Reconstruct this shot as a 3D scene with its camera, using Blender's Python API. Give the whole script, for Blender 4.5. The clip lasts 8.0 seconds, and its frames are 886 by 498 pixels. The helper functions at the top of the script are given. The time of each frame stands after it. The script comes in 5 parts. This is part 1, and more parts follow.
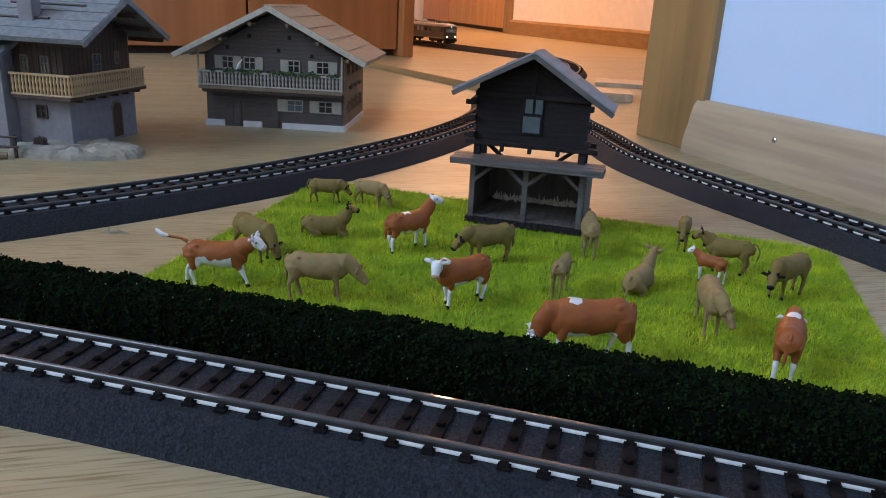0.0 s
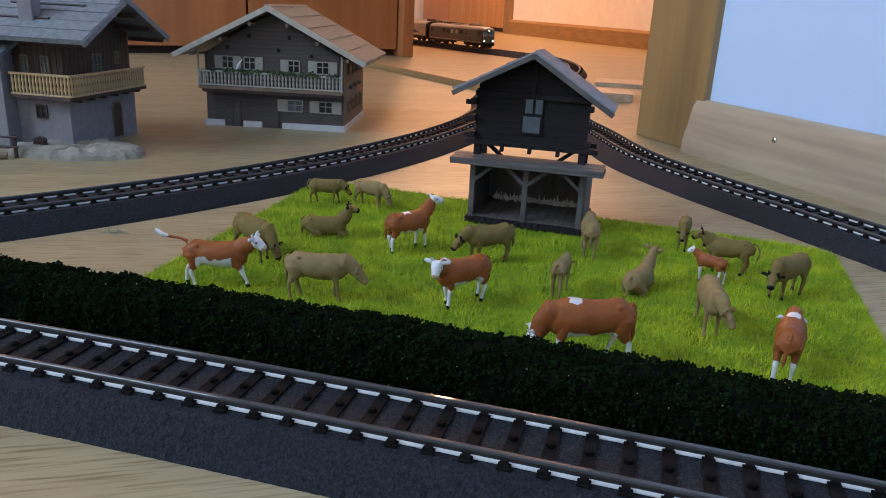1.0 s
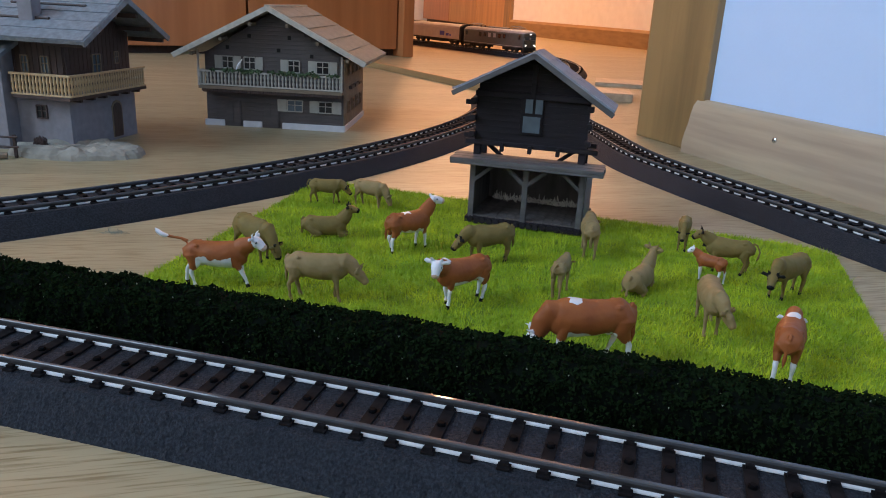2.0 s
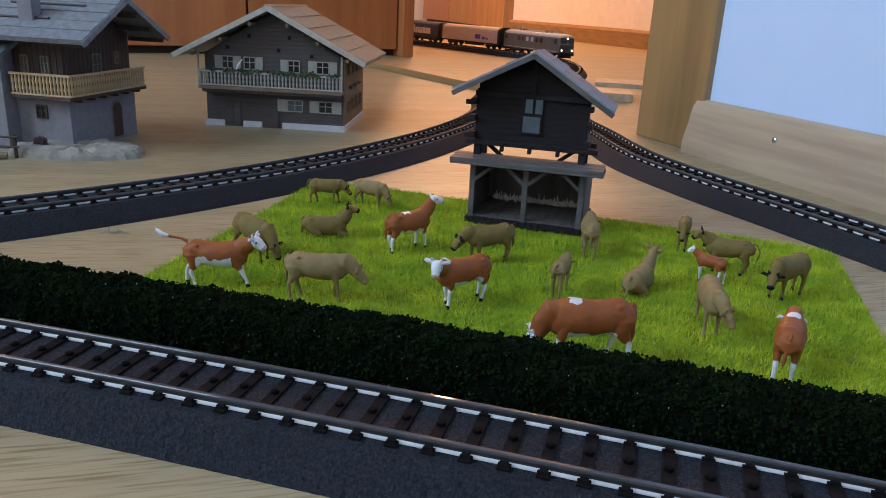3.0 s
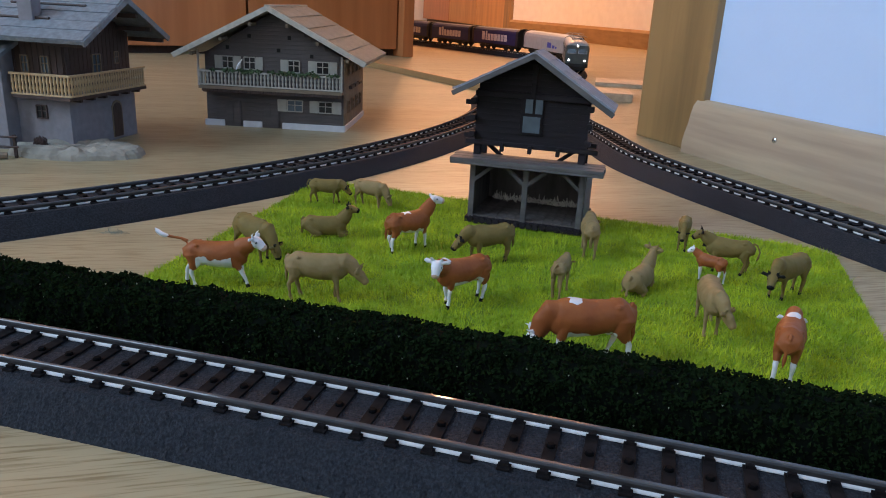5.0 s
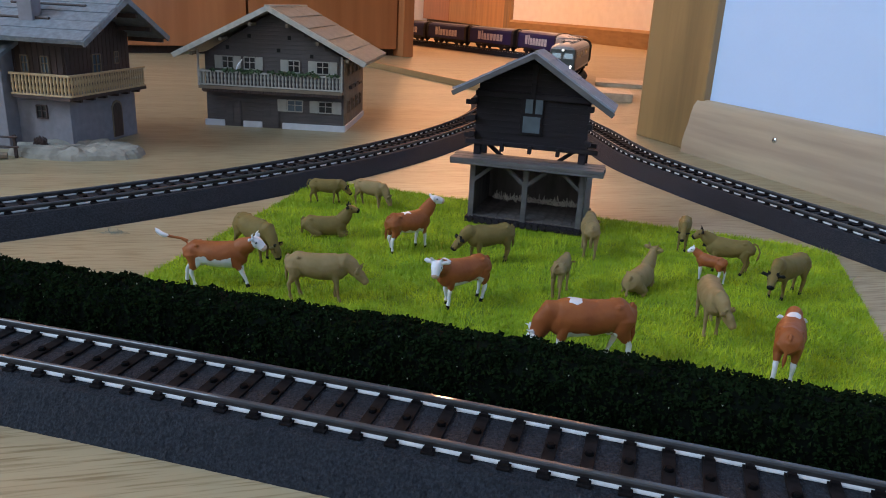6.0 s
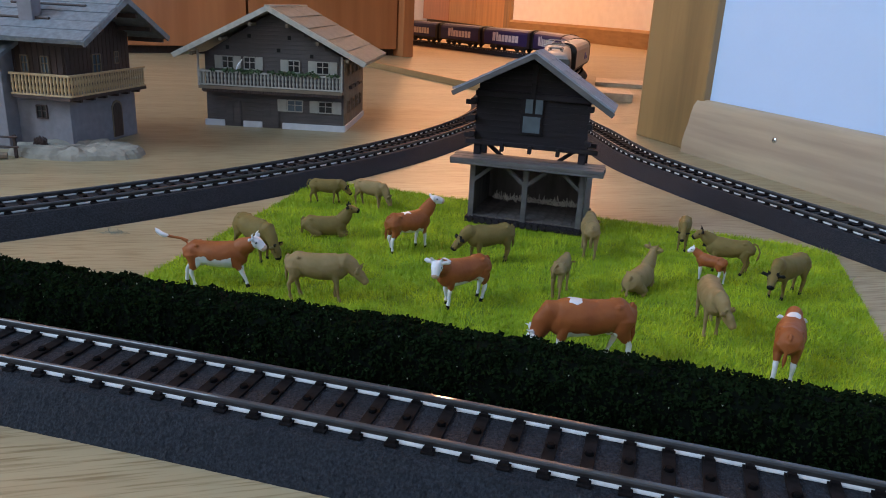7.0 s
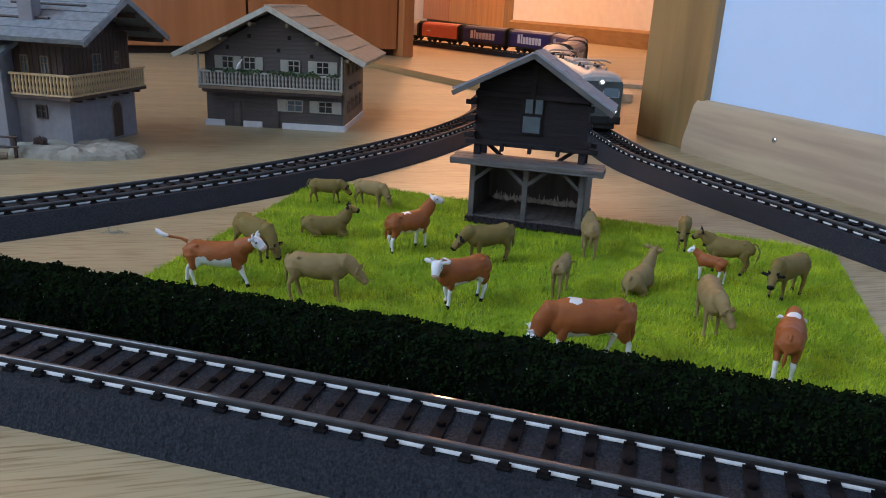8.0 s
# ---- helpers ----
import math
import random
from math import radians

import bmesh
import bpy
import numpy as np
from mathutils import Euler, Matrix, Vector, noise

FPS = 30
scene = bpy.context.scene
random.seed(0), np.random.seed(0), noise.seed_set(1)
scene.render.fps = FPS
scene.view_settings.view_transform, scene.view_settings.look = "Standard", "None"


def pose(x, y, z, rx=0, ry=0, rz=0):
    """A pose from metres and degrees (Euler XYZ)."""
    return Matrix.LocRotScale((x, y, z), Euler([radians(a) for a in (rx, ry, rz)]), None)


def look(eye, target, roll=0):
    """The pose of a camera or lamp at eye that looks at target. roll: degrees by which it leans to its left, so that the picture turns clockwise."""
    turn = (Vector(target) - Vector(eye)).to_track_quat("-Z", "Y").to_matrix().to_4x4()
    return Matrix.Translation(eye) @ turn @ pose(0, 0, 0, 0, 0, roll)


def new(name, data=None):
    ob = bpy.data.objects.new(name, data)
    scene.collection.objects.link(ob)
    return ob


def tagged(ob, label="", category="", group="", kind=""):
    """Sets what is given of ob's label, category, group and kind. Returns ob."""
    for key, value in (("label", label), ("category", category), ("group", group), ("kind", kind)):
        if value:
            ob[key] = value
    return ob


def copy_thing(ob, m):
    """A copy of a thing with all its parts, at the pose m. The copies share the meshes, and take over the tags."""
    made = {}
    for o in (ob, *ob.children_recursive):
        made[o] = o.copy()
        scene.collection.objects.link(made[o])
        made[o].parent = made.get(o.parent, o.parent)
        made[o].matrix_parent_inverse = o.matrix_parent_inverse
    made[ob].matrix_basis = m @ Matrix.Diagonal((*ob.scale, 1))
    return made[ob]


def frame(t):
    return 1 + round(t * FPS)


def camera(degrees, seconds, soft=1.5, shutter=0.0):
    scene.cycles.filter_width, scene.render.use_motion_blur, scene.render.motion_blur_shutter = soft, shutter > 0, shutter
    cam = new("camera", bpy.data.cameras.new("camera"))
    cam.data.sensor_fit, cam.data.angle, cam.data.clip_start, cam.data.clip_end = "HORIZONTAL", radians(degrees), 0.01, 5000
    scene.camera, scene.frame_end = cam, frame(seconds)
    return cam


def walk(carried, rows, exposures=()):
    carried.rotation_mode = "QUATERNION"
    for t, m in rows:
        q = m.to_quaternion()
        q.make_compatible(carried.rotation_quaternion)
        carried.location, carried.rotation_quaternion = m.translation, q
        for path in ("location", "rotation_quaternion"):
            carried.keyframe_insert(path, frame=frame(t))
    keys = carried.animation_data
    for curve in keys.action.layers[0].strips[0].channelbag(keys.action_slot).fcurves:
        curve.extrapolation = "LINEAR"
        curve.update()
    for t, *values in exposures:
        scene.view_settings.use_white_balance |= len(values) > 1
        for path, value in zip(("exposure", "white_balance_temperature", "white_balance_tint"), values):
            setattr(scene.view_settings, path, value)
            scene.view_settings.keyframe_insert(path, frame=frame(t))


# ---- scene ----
# the camera stands still, a hand's height over the floor
cam = camera(61.8, 8.0, soft=1.0)
EYE = Vector((0, 0, 0.0938))
TILT = radians(18.34)
VIEW = look(EYE, EYE + Vector((0, math.cos(TILT), -math.sin(TILT))), 2.97)
walk(cam, [(0, VIEW), (8.0, VIEW)], [(0, 0.0), (8.0, 0.0)])

# ---- light ----
world = bpy.data.worlds.new("world")
scene.world = world
world.use_nodes = True
sky = world.node_tree.nodes.new("ShaderNodeTexSky")
sky.sky_type, sky.sun_disc = "NISHITA", False
sky.sun_elevation, sky.sun_rotation = radians(30), radians(200)
world.node_tree.links.new(sky.outputs["Color"], world.node_tree.nodes["Background"].inputs["Color"])
world.node_tree.nodes["Background"].inputs["Strength"].default_value = 0.1


def area_lamp(name, eye, target, w, h, watts, colour):
    data = bpy.data.lights.new(name, "AREA")
    data.shape, data.size, data.size_y = "RECTANGLE", w, h
    data.energy, data.color = watts, colour
    ob = new(name, data)
    ob.matrix_world = look(eye, target)
    return ob


# daylight in the two windows of the front room, and the warm lamps of the room behind
area_lamp("window_light", (-1.95, -0.45, 1.45), (-0.1, -0.3, 0.1), 1.3, 1.2, 49, (0.56, 0.752, 1.0))
area_lamp("window_light_rear", (-1.05, -2.15, 1.35), (-0.4, 0.4, 0.0), 1.3, 1.2, 5, (0.55, 0.76, 1.0))
for watts, place in ((22, (0.12, 2.45, 0.90)), (22, (-0.10, 2.50, 0.90)), (11, (0.03, 2.24, 1.24))):
    bulb = bpy.data.lights.new("lamp_bulb", "POINT")
    bulb.energy, bulb.color, bulb.shadow_soft_size = watts, (1.0, 0.475, 0.225), 0.02
    new("lamp_bulb", bulb).location = place

# ---- materials ----
MM = 0.001


def mat(name, colour, rough=0.6, metal=0.0, vary=0.12, scale=300.0, bump=0.0, bscale=None, colour2=None,
        stretch=(1, 1, 1), per_piece=0.0, fine=0.0, coat=0.0, emit=None, lo=0.35, hi=0.65, spec=0.5, rot=None):
    """Noise-varied surface in object space (metres); colour2: stains; per_piece: value change from piece to piece."""
    m = bpy.data.materials.new(name)
    m.use_nodes = True
    nt = m.node_tree
    b = nt.nodes["Principled BSDF"]
    N, L = nt.nodes.new, nt.links.new
    b.inputs["Roughness"].default_value, b.inputs["Metallic"].default_value = rough, metal
    b.inputs["Coat Weight"].default_value = coat
    b.inputs["Specular IOR Level"].default_value = spec
    if emit:
        b.inputs["Emission Color"].default_value = (*emit[:3], 1)
        b.inputs["Emission Strength"].default_value = emit[3]
    tc, mp = N("ShaderNodeTexCoord"), N("ShaderNodeMapping")
    L(tc.outputs["Object"], mp.inputs["Vector"])
    mp.inputs["Scale"].default_value = stretch
    if rot is not None:  # grain along a direction in plan
        mp.vector_type = "TEXTURE"
        mp.inputs["Rotation"].default_value = (0, 0, radians(rot))
        mp.inputs["Scale"].default_value = tuple(1 / v for v in stretch)
    n1 = N("ShaderNodeTexNoise")
    n1.inputs["Scale"].default_value, n1.inputs["Detail"].default_value = scale, 6
    L(mp.outputs["Vector"], n1.inputs["Vector"])
    ramp = N("ShaderNodeValToRGB")
    c2 = colour2 or tuple(max(0, c * (1 - vary * 2)) for c in colour)
    ramp.color_ramp.elements[0].color, ramp.color_ramp.elements[1].color = (*c2, 1), (*colour, 1)
    ramp.color_ramp.elements[0].position, ramp.color_ramp.elements[1].position = lo, hi
    L(n1.outputs["Fac"], ramp.inputs["Fac"])
    n2 = N("ShaderNodeTexNoise")
    n2.inputs["Scale"].default_value, n2.inputs["Detail"].default_value = scale * 0.17, 3
    L(mp.outputs["Vector"], n2.inputs["Vector"])
    hsv = N("ShaderNodeHueSaturation")
    L(ramp.outputs["Color"], hsv.inputs["Color"])
    ma = N("ShaderNodeMath")
    ma.operation = "MULTIPLY_ADD"
    ma.inputs[1].default_value, ma.inputs[2].default_value = vary * 2, 1 - vary
    L(n2.outputs["Fac"], ma.inputs[0])
    val = ma.outputs[0]
    if per_piece:
        info, m2 = N("ShaderNodeObjectInfo"), N("ShaderNodeMath")
        m2.operation = "MULTIPLY_ADD"
        m2.inputs[1].default_value = per_piece
        L(info.outputs["Random"], m2.inputs[0])
        L(val, m2.inputs[2])
        val = m2.outputs[0]
    if fine:
        geo, m3 = N("ShaderNodeNewGeometry"), N("ShaderNodeMath")
        m3.operation = "MULTIPLY_ADD"
        m3.inputs[1].default_value = fine
        L(geo.outputs["Random Per Island"], m3.inputs[0])
        L(val, m3.inputs[2])
        val = m3.outputs[0]
    L(val, hsv.inputs["Value"])
    L(hsv.outputs["Color"], b.inputs["Base Color"])
    if bump:
        n3, bp = N("ShaderNodeTexNoise"), N("ShaderNodeBump")
        n3.inputs["Scale"].default_value, n3.inputs["Detail"].default_value = bscale or scale, 5
        L(mp.outputs["Vector"], n3.inputs["Vector"])
        bp.inputs["Strength"].default_value, bp.inputs["Distance"].default_value = bump, 0.0006
        L(n3.outputs["Fac"], bp.inputs["Height"])
        L(bp.outputs["Normal"], b.inputs["Normal"])
    return m




def floor_material():
    """Oak laminate: long soft bands, fine dark pores along the plank, a slight change from plank to plank."""
    m = mat("oak laminate", (0.375, 0.312, 0.19), 0.40, spec=0.16, vary=0.07, scale=45, stretch=(0.06, 1, 1), colour2=(0.325, 0.262, 0.155), per_piece=0.08, bump=0.04, bscale=300)
    nt = m.node_tree
    N, L = nt.nodes.new, nt.links.new
    b = nt.nodes["Principled BSDF"]
    base = b.inputs["Base Color"].links[0].from_socket
    info, far = N("ShaderNodeObjectInfo"), N("ShaderNodeVectorMath")
    far.operation = "SCALE"
    far.inputs[0].default_value = (7, 11, 5)
    L(info.outputs["Random"], far.inputs["Scale"])
    for mp0 in [q for q in nt.nodes if q.type == "MAPPING"]:
        L(far.outputs["Vector"], mp0.inputs["Location"])
    tc, mp, n = N("ShaderNodeTexCoord"), N("ShaderNodeMapping"), N("ShaderNodeTexNoise")
    mp.inputs["Scale"].default_value = (0.05, 1, 1)
    n.inputs["Scale"].default_value, n.inputs["Detail"].default_value = 1100, 4
    L(tc.outputs["Object"], mp.inputs["Vector"])
    L(far.outputs["Vector"], mp.inputs["Location"])
    L(mp.outputs["Vector"], n.inputs["Vector"])
    r = N("ShaderNodeValToRGB")
    r.color_ramp.elements[0].position, r.color_ramp.elements[1].position = 0.33, 0.52
    r.color_ramp.elements[0].color, r.color_ramp.elements[1].color = (0.62, 0.58, 0.50, 1), (1, 1, 1, 1)
    L(n.outputs["Fac"], r.inputs["Fac"])
    mx = N("ShaderNodeMix")
    mx.data_type, mx.blend_type = "RGBA", "MULTIPLY"
    mx.inputs["Factor"].default_value = 1.0
    L(base, mx.inputs["A"])
    L(r.outputs["Color"], mx.inputs["B"])
    L(mx.outputs["Result"], b.inputs["Base Color"])
    return m


M_FLOOR = floor_material()
M_JOINT = mat("dark plank joint", (0.10, 0.06, 0.035), 0.8, scale=100)
M_WALL = mat("white wall paint", (0.87, 0.86, 0.85), 0.85, vary=0.03, scale=40, bump=0.15, bscale=500)
# the cool daylight's blue on the partition is put into this base colour
M_WALL_DAYLIGHT = mat("pale wall paint, blue daylight painted in", (0.59, 0.745, 1.0), 0.85, vary=0.02, scale=12, bump=0.12, bscale=500)
M_CEIL = mat("white ceiling paint", (0.82, 0.81, 0.79), 0.9, vary=0.03, scale=30)
M_SKIRT = mat("pale wood foil skirting", (0.50, 0.395, 0.27), 0.45, vary=0.12, scale=130, stretch=(0.06, 1, 1.0), rot=-69.3, colour2=(0.37, 0.285, 0.20))
M_CASING = mat("oak veneer casing", (0.36, 0.215, 0.085), 0.42, vary=0.14, scale=55, stretch=(1.0, 1.0, 0.10), colour2=(0.22, 0.135, 0.055), coat=0.2)
M_CABINET = mat("cherry veneer", (0.55, 0.215, 0.08), 0.34, vary=0.12, scale=40, stretch=(1.0, 1.0, 0.07), colour2=(0.44, 0.16, 0.055), coat=0.2)
M_AMBER = mat("amber oak veneer", (0.58, 0.31, 0.115), 0.4, vary=0.10, scale=45, stretch=(1, 1, 0.08), colour2=(0.46, 0.235, 0.08))
M_BARNBOARD = mat("brown-grey shed boards", (0.105, 0.088, 0.080), 0.75, vary=0.2, scale=260, stretch=(1, 1, 0.25), bump=0.4, bscale=400, per_piece=0.2)
M_HONEY = mat("honey-brown wood", (0.36, 0.22, 0.095), 0.42, vary=0.10, scale=60, stretch=(0.4, 0.4, 1.5), colour2=(0.28, 0.165, 0.07))
M_BALLAST = mat("blue-grey ballast plastic", (0.027, 0.031, 0.040), 0.8, vary=0.25, scale=1500, bump=1.0, bscale=1900, colour2=(0.010, 0.012, 0.017), spec=0.25, lo=0.38, hi=0.66)
M_SLEEPER = mat("brown sleeper plastic", (0.0125, 0.0103, 0.0108), 0.8, vary=0.25, scale=500, per_piece=0.2, spec=0.08)
M_STUD = mat("black contact stud", (0.003, 0.003, 0.0035), 0.7, scale=500, spec=0.05)
# the head's dull, dark reflection is put into its base colour
M_RAIL = mat("nickel silver rail head, dull reflection painted in", (0.085, 0.085, 0.09), 0.07, 0.0, vary=0.08, scale=220, spec=0.4)
# window gleam on the tilted foot is put into its pale colour
M_FOOT = mat("rail foot, daylight gleam painted in", (0.76, 0.76, 0.76), 0.5, 0.15, vary=0.06, scale=400)
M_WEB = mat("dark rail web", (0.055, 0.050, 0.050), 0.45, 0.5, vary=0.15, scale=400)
M_GRASS = mat("grass fibre", (0.40, 0.475, 0.023), 0.7, vary=0.22, scale=70, colour2=(0.20, 0.30, 0.012), fine=0.35, spec=0.25)
M_TURF = mat("turf backing", (0.27, 0.40, 0.016), 0.9, vary=0.25, scale=150, bump=0.8, bscale=600)
M_HEDGE = mat("dark green foam foliage", (0.0074, 0.0145, 0.005), 0.95, vary=0.3, scale=300, fine=0.7, spec=0.03)
# near-black stands for the shade deep between the foliage clumps
M_HEDGE_CORE = mat("hedge core, inner shade painted in", (0.002, 0.004, 0.002), 0.95, vary=0.2, scale=400, spec=0.1)
M_FLECK = mat("pale foam fleck", (0.30, 0.32, 0.26), 0.8, scale=400)
M_COW = mat("red-brown figure paint", (0.34, 0.102, 0.027), 0.55, vary=0.10, scale=160, colour2=(0.25, 0.070, 0.019), spec=0.3)
M_WHITE = mat("white figure paint", (0.74, 0.74, 0.76), 0.45, vary=0.05, scale=300)
M_OLIVE = mat("olive-brown bare plastic", (0.20, 0.142, 0.044), 0.7, spec=0.25, vary=0.08, scale=200)
M_TAN = mat("tan bare plastic", (0.29, 0.20, 0.090), 0.7, spec=0.25, vary=0.08, scale=200, colour2=(0.23, 0.165, 0.068))
M_BLACK = mat("black paint", (0.008, 0.0075, 0.0075), 0.6, scale=300, spec=0.2)
M_MUZZLE = mat("pink muzzle paint", (0.55, 0.36, 0.25), 0.5, scale=300)
M_DARKWOOD = mat("dark brown timber", (0.018, 0.0138, 0.0168), 0.75, vary=0.22, scale=250, stretch=(0.25, 1, 1.5), bump=0.5, bscale=400, per_piece=0.25, spec=0.25)
M_GREYWOOD = mat("weathered grey timber", (0.108, 0.098, 0.096), 0.7, vary=0.18, scale=250, stretch=(0.25, 1, 1), bump=0.4, bscale=400, per_piece=0.15)
M_SHINGLE = mat("grey shingle roof", (0.25, 0.26, 0.295), 0.75, vary=0.18, scale=260, bump=0.5, bscale=500, per_piece=0.09)
M_SHINGLE_TAN = mat("tan-grey shingle roof", (0.22, 0.215, 0.18), 0.75, vary=0.16, scale=260, bump=0.5, bscale=500, per_piece=0.09)
M_SHINGLE_BLUE = mat("blue-grey shingle roof", (0.20, 0.225, 0.25), 0.75, vary=0.14, scale=260, bump=0.5, bscale=500, per_piece=0.09)
M_BARGE = mat("pale grey barge board", (0.46, 0.425, 0.35), 0.6, vary=0.1, scale=300)
M_PLASTER = mat("grey-lilac plaster", (0.235, 0.22, 0.235), 0.85, vary=0.08, scale=200, bump=0.25, bscale=700)
M_STUCCO = mat("tan plaster wall", (0.22, 0.165, 0.11), 0.8, vary=0.12, scale=200, bump=0.2, bscale=600)
M_CREAM = mat("cream plastic balusters", (0.52, 0.36, 0.19), 0.5, vary=0.08, scale=300)
M_IVORY = mat("ivory plastic trim", (0.37, 0.35, 0.30), 0.5, vary=0.07, scale=300)
M_PLINTH = mat("white plinth plastic", (0.60, 0.60, 0.63), 0.5, vary=0.05, scale=300)
M_BROWNWALL = mat("dark brown plank wall", (0.066, 0.038, 0.031), 0.6, vary=0.18, scale=260, stretch=(2, 1, 0.3), bump=0.4, bscale=400)
M_GREYDARK = mat("slate-brown log wall", (0.078, 0.064, 0.060), 0.62, vary=0.14, scale=260, stretch=(0.3, 1, 2), bump=0.4, bscale=400, per_piece=0.15)
M_PANE = mat("milky window foil", (0.095, 0.125, 0.15), 0.25, vary=0.1, scale=200)
M_DARKPANE = mat("dark window pane", (0.02, 0.02, 0.022), 0.15, scale=200)
M_ROCK = mat("painted plaster rock", (0.33, 0.30, 0.245), 0.85, vary=0.2, scale=120, bump=0.8, bscale=400)
M_PLANT = mat("balcony plant foam", (0.045, 0.075, 0.03), 0.85, vary=0.2, scale=500, fine=0.5)
M_HAY = mat("straw litter", (0.62, 0.58, 0.50), 0.85, scale=400, fine=0.3)
M_LOCO = mat("dark green loco enamel", (0.06, 0.072, 0.068), 0.38, vary=0.08, scale=200, spec=0.5)
M_LOCOROOF = mat("light grey loco roof", (0.36, 0.37, 0.38), 0.45, vary=0.1, scale=200)
M_CHASSIS = mat("black chassis plastic", (0.008, 0.0075, 0.0075), 0.65, vary=0.2, scale=300)
M_STEEL = mat("bare steel", (0.50, 0.48, 0.45), 0.35, 0.9, scale=300)
M_LAMPGLOW = mat("lit headlight", (1, 1, 1), 0.4, emit=(1.0, 0.97, 0.9, 9.0))
M_SCREEN = mat("reflecting cab glass", (0.16, 0.21, 0.24), 0.06, 0.6, vary=0.02, scale=200)
M_BEIGE = mat("light grey wagon wall", (0.40, 0.385, 0.37), 0.5, vary=0.06, scale=120)
M_NAVY = mat("navy blue wagon wall", (0.006, 0.011, 0.085), 0.45, vary=0.08, scale=120, spec=0.35)
M_ORANGE = mat("orange-red wagon wall", (0.52, 0.095, 0.025), 0.4, vary=0.06, scale=120)
M_MARK = mat("pale wagon lettering", (0.55, 0.55, 0.56), 0.5, scale=300)
M_BLUEMARK = mat("blue wagon lettering", (0.05, 0.06, 0.38), 0.5, scale=300)
M_CHROME = mat("zinc screw head", (0.7, 0.7, 0.7), 0.25, 1.0, scale=500)


# ---- mesh helpers, all lengths in millimetres ----
def box(bm, c, s, rz=0.0, ry=0.0, rx=0.0, bev=0.0, mi=0):
    m = Matrix.Translation(c) @ Euler((radians(rx), radians(ry), radians(rz))).to_matrix().to_4x4() @ Matrix.Diagonal((*s, 1))
    r = bmesh.ops.create_cube(bm, size=1.0, matrix=m)
    vs = r["verts"]
    fs = {f for v in vs for f in v.link_faces}
    for f in fs:
        f.material_index = mi
    if bev:
        es = {e for v in vs for e in v.link_edges}
        rb = bmesh.ops.bevel(bm, geom=list(es), offset=bev, segments=2, affect="EDGES", profile=0.6)
        for f in rb["faces"]:
            f.material_index = mi


def tube(bm, pts, radii, n=10, mi=0, flat=1.0, cap=True, side=None):
    """A closed tube through pts; radii: r or (r_side, r_up) at each point."""
    pts = [Vector(q) for q in pts]
    rings = []
    for i, q in enumerate(pts):
        d = (pts[min(i + 1, len(pts) - 1)] - pts[max(i - 1, 0)]).normalized()
        ref = Vector(side) if side else (Vector((0, 1, 0)) if abs(d.y) < 0.9 else Vector((1, 0, 0)))
        up = d.cross(ref).normalized()
        sd = up.cross(d).normalized()
        r = radii[i]
        ra, rb = r if isinstance(r, tuple) else (r, r * flat)
        rings.append([bm.verts.new(q + sd * ra * math.cos(a) + up * rb * math.sin(a)) for a in (2 * math.pi * k / n for k in range(n))])
    for a, b in zip(rings, rings[1:]):
        for k in range(n):
            f = bm.faces.new((a[k], a[(k + 1) % n], b[(k + 1) % n], b[k]))
            f.material_index = mi
    if cap:
        for ring, rev in ((rings[0], True), (rings[-1], False)):
            f = bm.faces.new(ring[::-1] if rev else ring)
            f.material_index = mi


def prism(bm, poly, y0, y1, mi=0):
    """A polygon in x, z drawn out along y."""
    a = [bm.verts.new((x, y0, z)) for x, z in poly]
    b = [bm.verts.new((x, y1, z)) for x, z in poly]
    n = len(poly)
    fs = [bm.faces.new(a), bm.faces.new(b[::-1])]
    for k in range(n):
        fs.append(bm.faces.new((a[k], b[k], b[(k + 1) % n], a[(k + 1) % n])))
    for f in fs:
        f.material_index = mi


def sweep(bm, line, profile, mi=0, close=True):
    """A profile of (offset to the left, z) swept along a plan line."""
    rings = []
    for i, q in enumerate(line):
        d = Vector(line[min(i + 1, len(line) - 1)]) - Vector(line[max(i - 1, 0)])
        d = Vector((d.x, d.y)).normalized()
        rings.append([bm.verts.new((q[0] - d.y * o, q[1] + d.x * o, z)) for o, z in profile])
    n = len(profile)
    for a, b in zip(rings, rings[1:]):
        for k in range(n if close else n - 1):
            bm.faces.new((a[k], b[k], b[(k + 1) % n], a[(k + 1) % n])).material_index = mi
    if close:
        bm.faces.new(rings[0]).material_index = mi
        bm.faces.new(rings[-1][::-1]).material_index = mi


def mesh_of(name, bm, mats, smooth=False):
    bmesh.ops.recalc_face_normals(bm, faces=bm.faces[:])
    bmesh.ops.scale(bm, vec=(MM, MM, MM), verts=bm.verts[:])
    me = bpy.data.meshes.new(name)
    bm.to_mesh(me)
    bm.free()
    for m in (mats if isinstance(mats, (list, tuple)) else [mats]):
        me.materials.append(m)
    if smooth:
        for f in me.polygons:
            f.use_smooth = True
        me.set_sharp_from_angle(angle=radians(48))
    return me


def part(name, bm, material, parent=None, label="", smooth=False):
    ob = new(name, mesh_of(name, bm, material, smooth))
    ob.parent = parent
    if label:
        tagged(ob, label)
    return ob


def piece(name, me, parent, x, y, z, rx=0, ry=0, rz=0, scale=None):
    """One more object on a shared mesh."""
    ob = new(name, me)
    ob.parent = parent
    ob.matrix_basis = pose(x * MM, y * MM, z * MM, rx, ry, rz) @ (Matrix.Diagonal((*scale, 1)) if scale else Matrix())
    return ob


